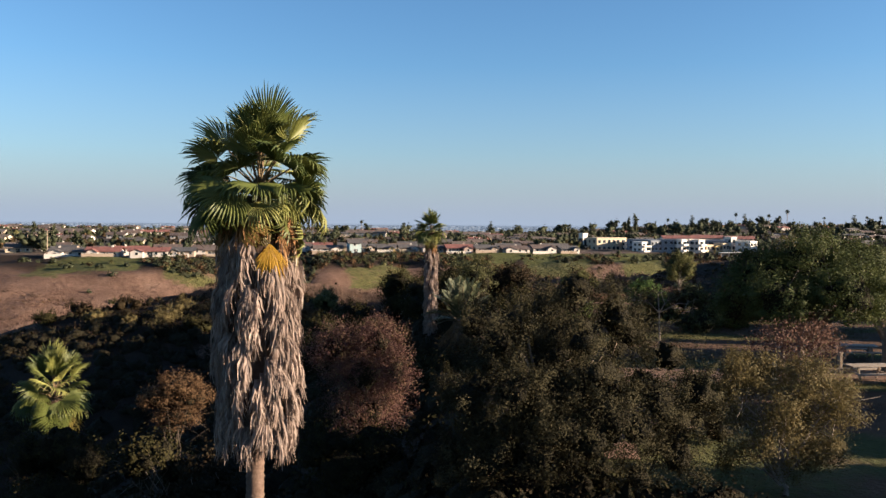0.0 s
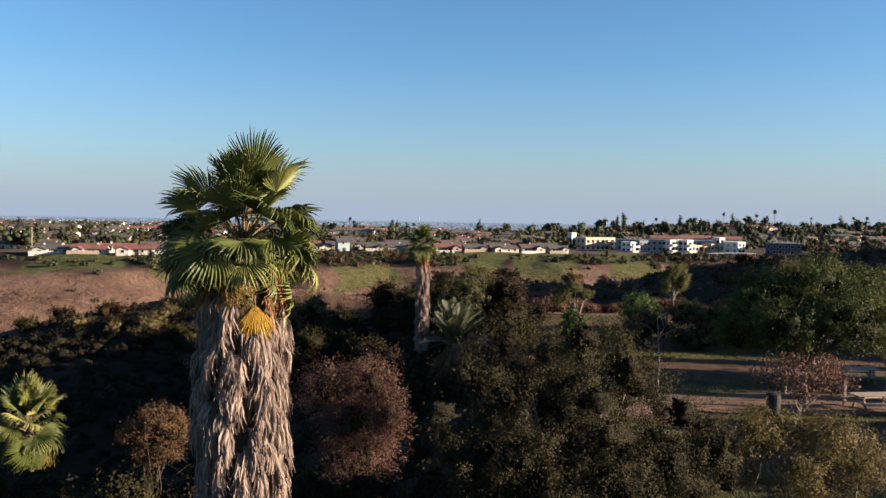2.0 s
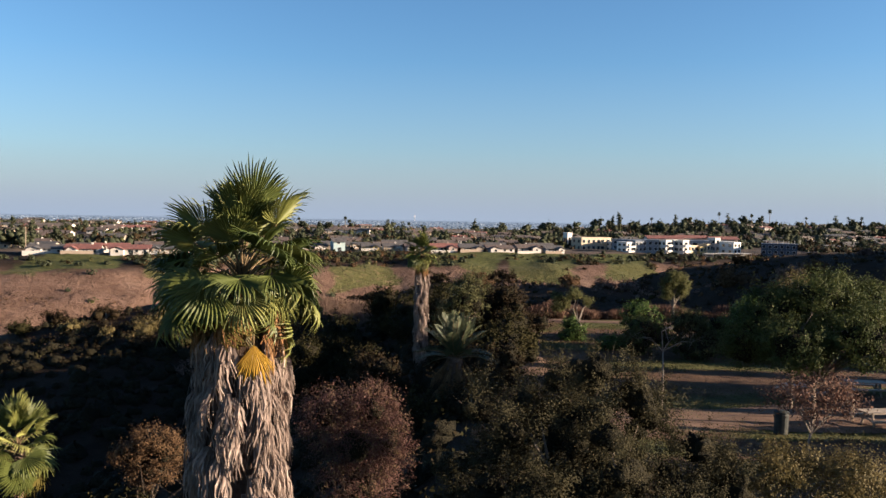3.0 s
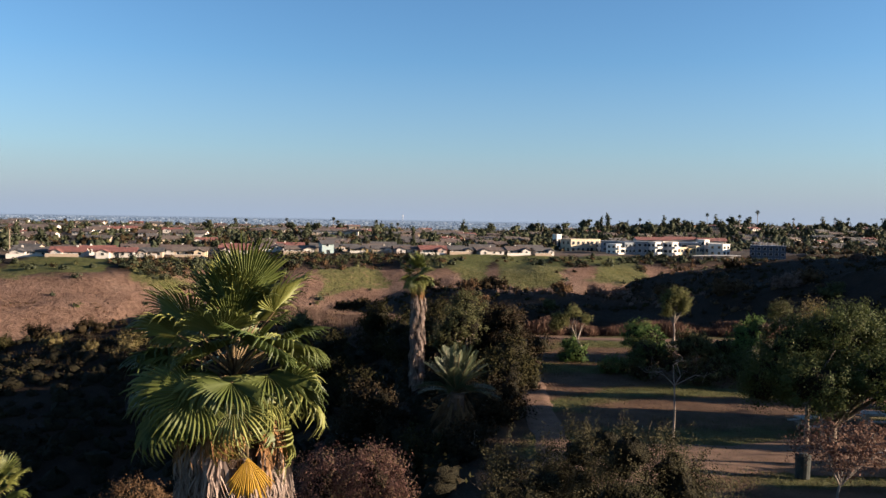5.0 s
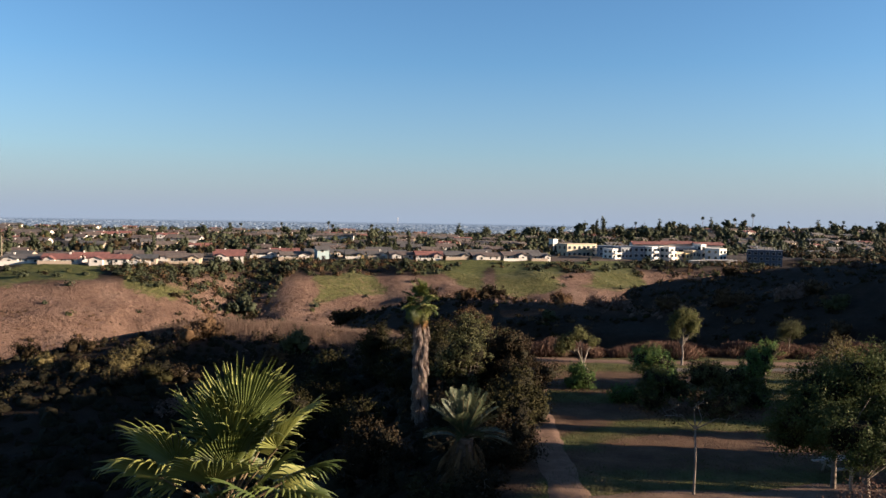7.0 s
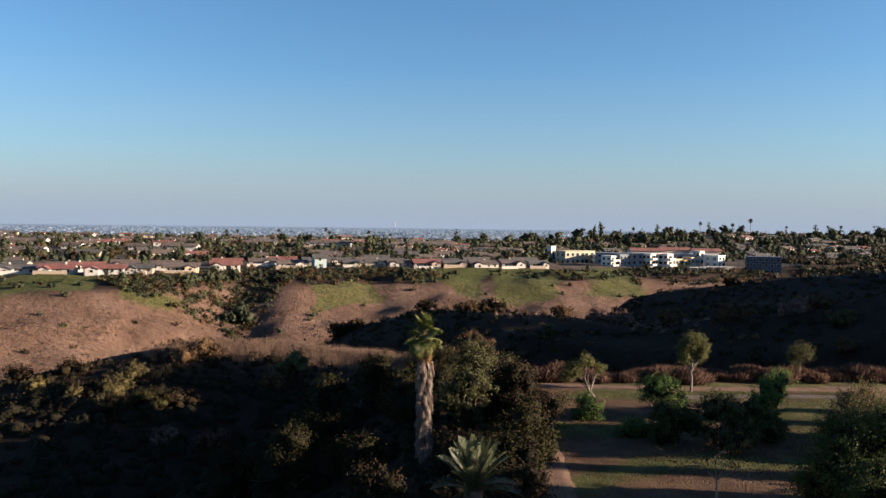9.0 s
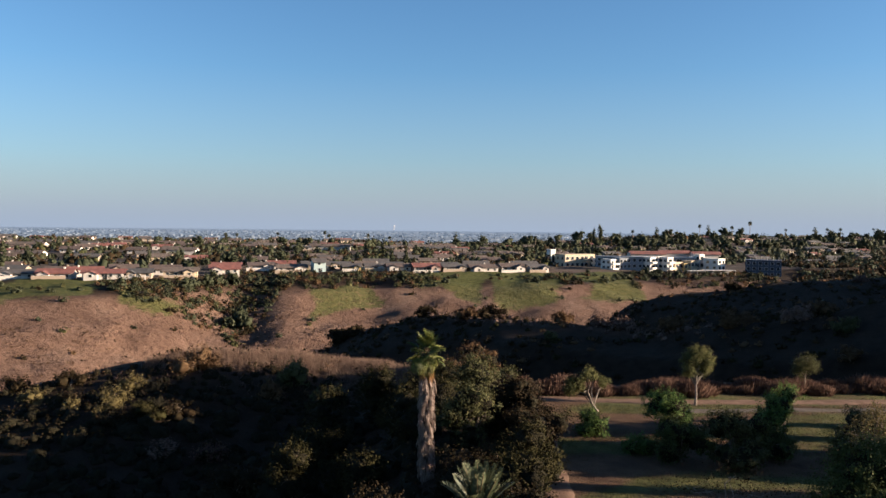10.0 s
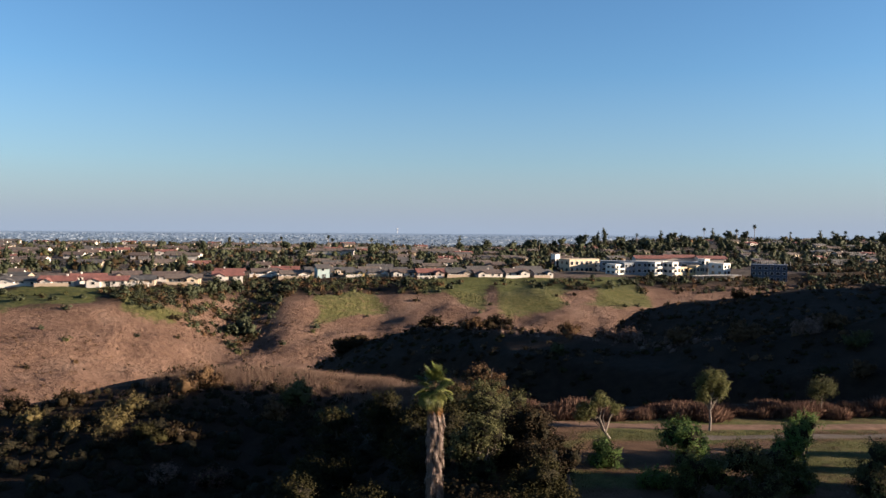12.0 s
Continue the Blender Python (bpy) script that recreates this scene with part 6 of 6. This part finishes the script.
scatter("bank_trees", "thick dark trees and brush on the bank behind the houses", "trees", bank_spots, 27, (1.8, 4.4), 1.0, 14, ([M_FAR_TREE, M_SCRUB, M_OLIVE, M_DRY], [0.56, 0.26, 0.08, 0.10]), 1.0, 1.0, 0.68, True)
sky_spots = spots(30, 2300, 30, 620, 560, 1000, lambda x, y, u: (x < 0.62 * y) & (x > 0.07 * y) & (u < 0.5 + 0.7 * value_noise(x, y, 45, 43)))
scatter("ridge_trees", "dark garden trees crowding the rising ground behind the apartments", "trees", sky_spots, 31, (2.2, 5.5), 0.9, 35, ([M_FAR_TREE, M_SCRUB, M_OLIVE], [0.72, 0.16, 0.12]), 1.1, 1.0, 0.68, True)
mesa_spots = spots(18, 5000, -620, 560, 420, 1250, lambda x, y, u: (y > rim_y(x) + 14) & (np.abs(x) < 0.62 * y) & ~((x > 85) & (x < 190) & (y < 500)) & (u < 0.9))
scatter("mesa_trees", "countless small garden trees between the houses", "trees", mesa_spots, 19, (1.6, 4.4), 1.1, 14, ([M_FAR_TREE, M_SCRUB, M_OLIVE, M_DRY], [0.64, 0.22, 0.07, 0.07]), 1.0, 1.0, 0.68, True)

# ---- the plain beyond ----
# distant walls: blue-grey base colours that have the haze painted in
M_HAZEWALL, nt, b = mat("hazed_walls")
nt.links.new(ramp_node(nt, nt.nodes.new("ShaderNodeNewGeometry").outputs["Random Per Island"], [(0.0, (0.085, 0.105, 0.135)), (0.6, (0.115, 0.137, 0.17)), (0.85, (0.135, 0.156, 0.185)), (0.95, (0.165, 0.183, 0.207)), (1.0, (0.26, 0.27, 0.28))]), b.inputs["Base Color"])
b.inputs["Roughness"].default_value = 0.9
rng_c = np.random.default_rng(92)
n = 3200
cy = 1050 + 2900 * rng_c.uniform(0, 1, n) ** 1.1
cx = rng_c.uniform(-0.64, 0.64, n) * cy
gz = height(cx, cy)
sx, sy, sz = rng_c.uniform(5, 15, n) * (1 + 1.8 * (rng_c.uniform(0, 1, n) < 0.10)), rng_c.uniform(8, 16, n), rng_c.uniform(1.5, 3.0, n)
corner = np.array([(-1, -1, 0), (1, -1, 0), (1, 1, 0), (-1, 1, 0), (-1, -1, 1), (1, -1, 1), (1, 1, 1), (-1, 1, 1)], float)
v = np.stack([cx, cy, gz - 0.5], 1)[:, None, :] + corner[None] * np.stack([sx / 2, sy / 2, sz + 0.5], 1)[:, None, :]
f = (np.arange(n)[:, None, None] * 8 + np.array([(0, 1, 5, 4), (1, 2, 6, 5), (2, 3, 7, 6), (3, 0, 4, 7), (4, 5, 6, 7)])[None]).reshape(-1, 4)
tagged(mesh_ob("distant_city", v.reshape(-1, 3), f, M_HAZEWALL), "countless far buildings with haze painted into their colour", "city", kind="stuff")
plain_spots = spots(20, 2400, -2600, 2600, 1150, 4000, lambda x, y, u: (np.abs(x) < 0.64 * y))
# distant foliage, its haze likewise mixed into the base colour
M_HAZETREE = leaf_mat("hazed_tree", [(0.0, (0.055, 0.075, 0.102)), (1.0, (0.068, 0.089, 0.117))], 0.0, 0.9, 0.0)
scatter("distant_trees", "countless far trees with haze painted into their colour", "trees", plain_spots, 21, (4, 9), 4.0, 14, ([M_HAZETREE], [1.0]), 0.25)
tower = root("water_tower", -75, 4700, hz(-75, 4700), "slender pale tower on the hazy plain", "tower")
v, f = tube([(0, 0, 0), (0, 0, 22), (0, 0, 24), (0, 0, 30), (0, 0, 32)], [3, 2.2, 5, 5, 1.5], 10)
mesh_ob("shaft", v, f, M_TRIM, tower)
# hedge trees in front of the apartments
for x, y in ((118, 433), (121, 437), (124, 427), (127, 434), (130, 430), (133, 437), (115, 434), (137, 432), (180, 436), (184, 442), (189, 437), (194, 445), (186, 452)):
    plant(kinds[(1, 4, 4)[int(rng_t.integers(3))]], x, y, rng_t.uniform(0.35, 0.75), 0.3)
# trees beyond the right edge of the view, whose shadows cross the lawn
for i, (x, y, r, h) in enumerate(((33, 31, 2.6, 4.6), (33, 35.8, 0.9, 4.0), (38, 39.6, 0.5, 6.5), (38, 43.0, 2.2, 7.6), (38, 45.0, 1.5, 7.2), (37, 49.8, 0.7, 7.0), (39, 54.4, 2.3, 7.4), (38, 57.6, 2.3, 7.0), (40, 62.4, 0.8, 7.6), (42, 66, 0.6, 5.0), (21, 15, 2.4, 4.4), (25, 19.0, 2.0, 4.6), (28, 25.0, 2.4, 4.4), (24, 27.5, 2.0, 4.0))):
    crown = [(0.12 * r * math.sin(5 * k + i), 0.12 * r * math.cos(4 * k), 1.0 + (h - 1.8) * k / 4, r * (1.0 - 0.08 * (k % 2)), r * (1.0 - 0.08 * (k % 2)), 0.2 * h) for k in range(5)]
    tree("park_tree", x, y, hz(x, y), crown, 0.3, int(30 + 50 * r), 14, 0.22 + 0.1 * r, M_GREEN, "broad green park tree throwing long shadow", "tree", 720 + i, base_r=0.2, fork=1.6, group="park trees", core=0.9)
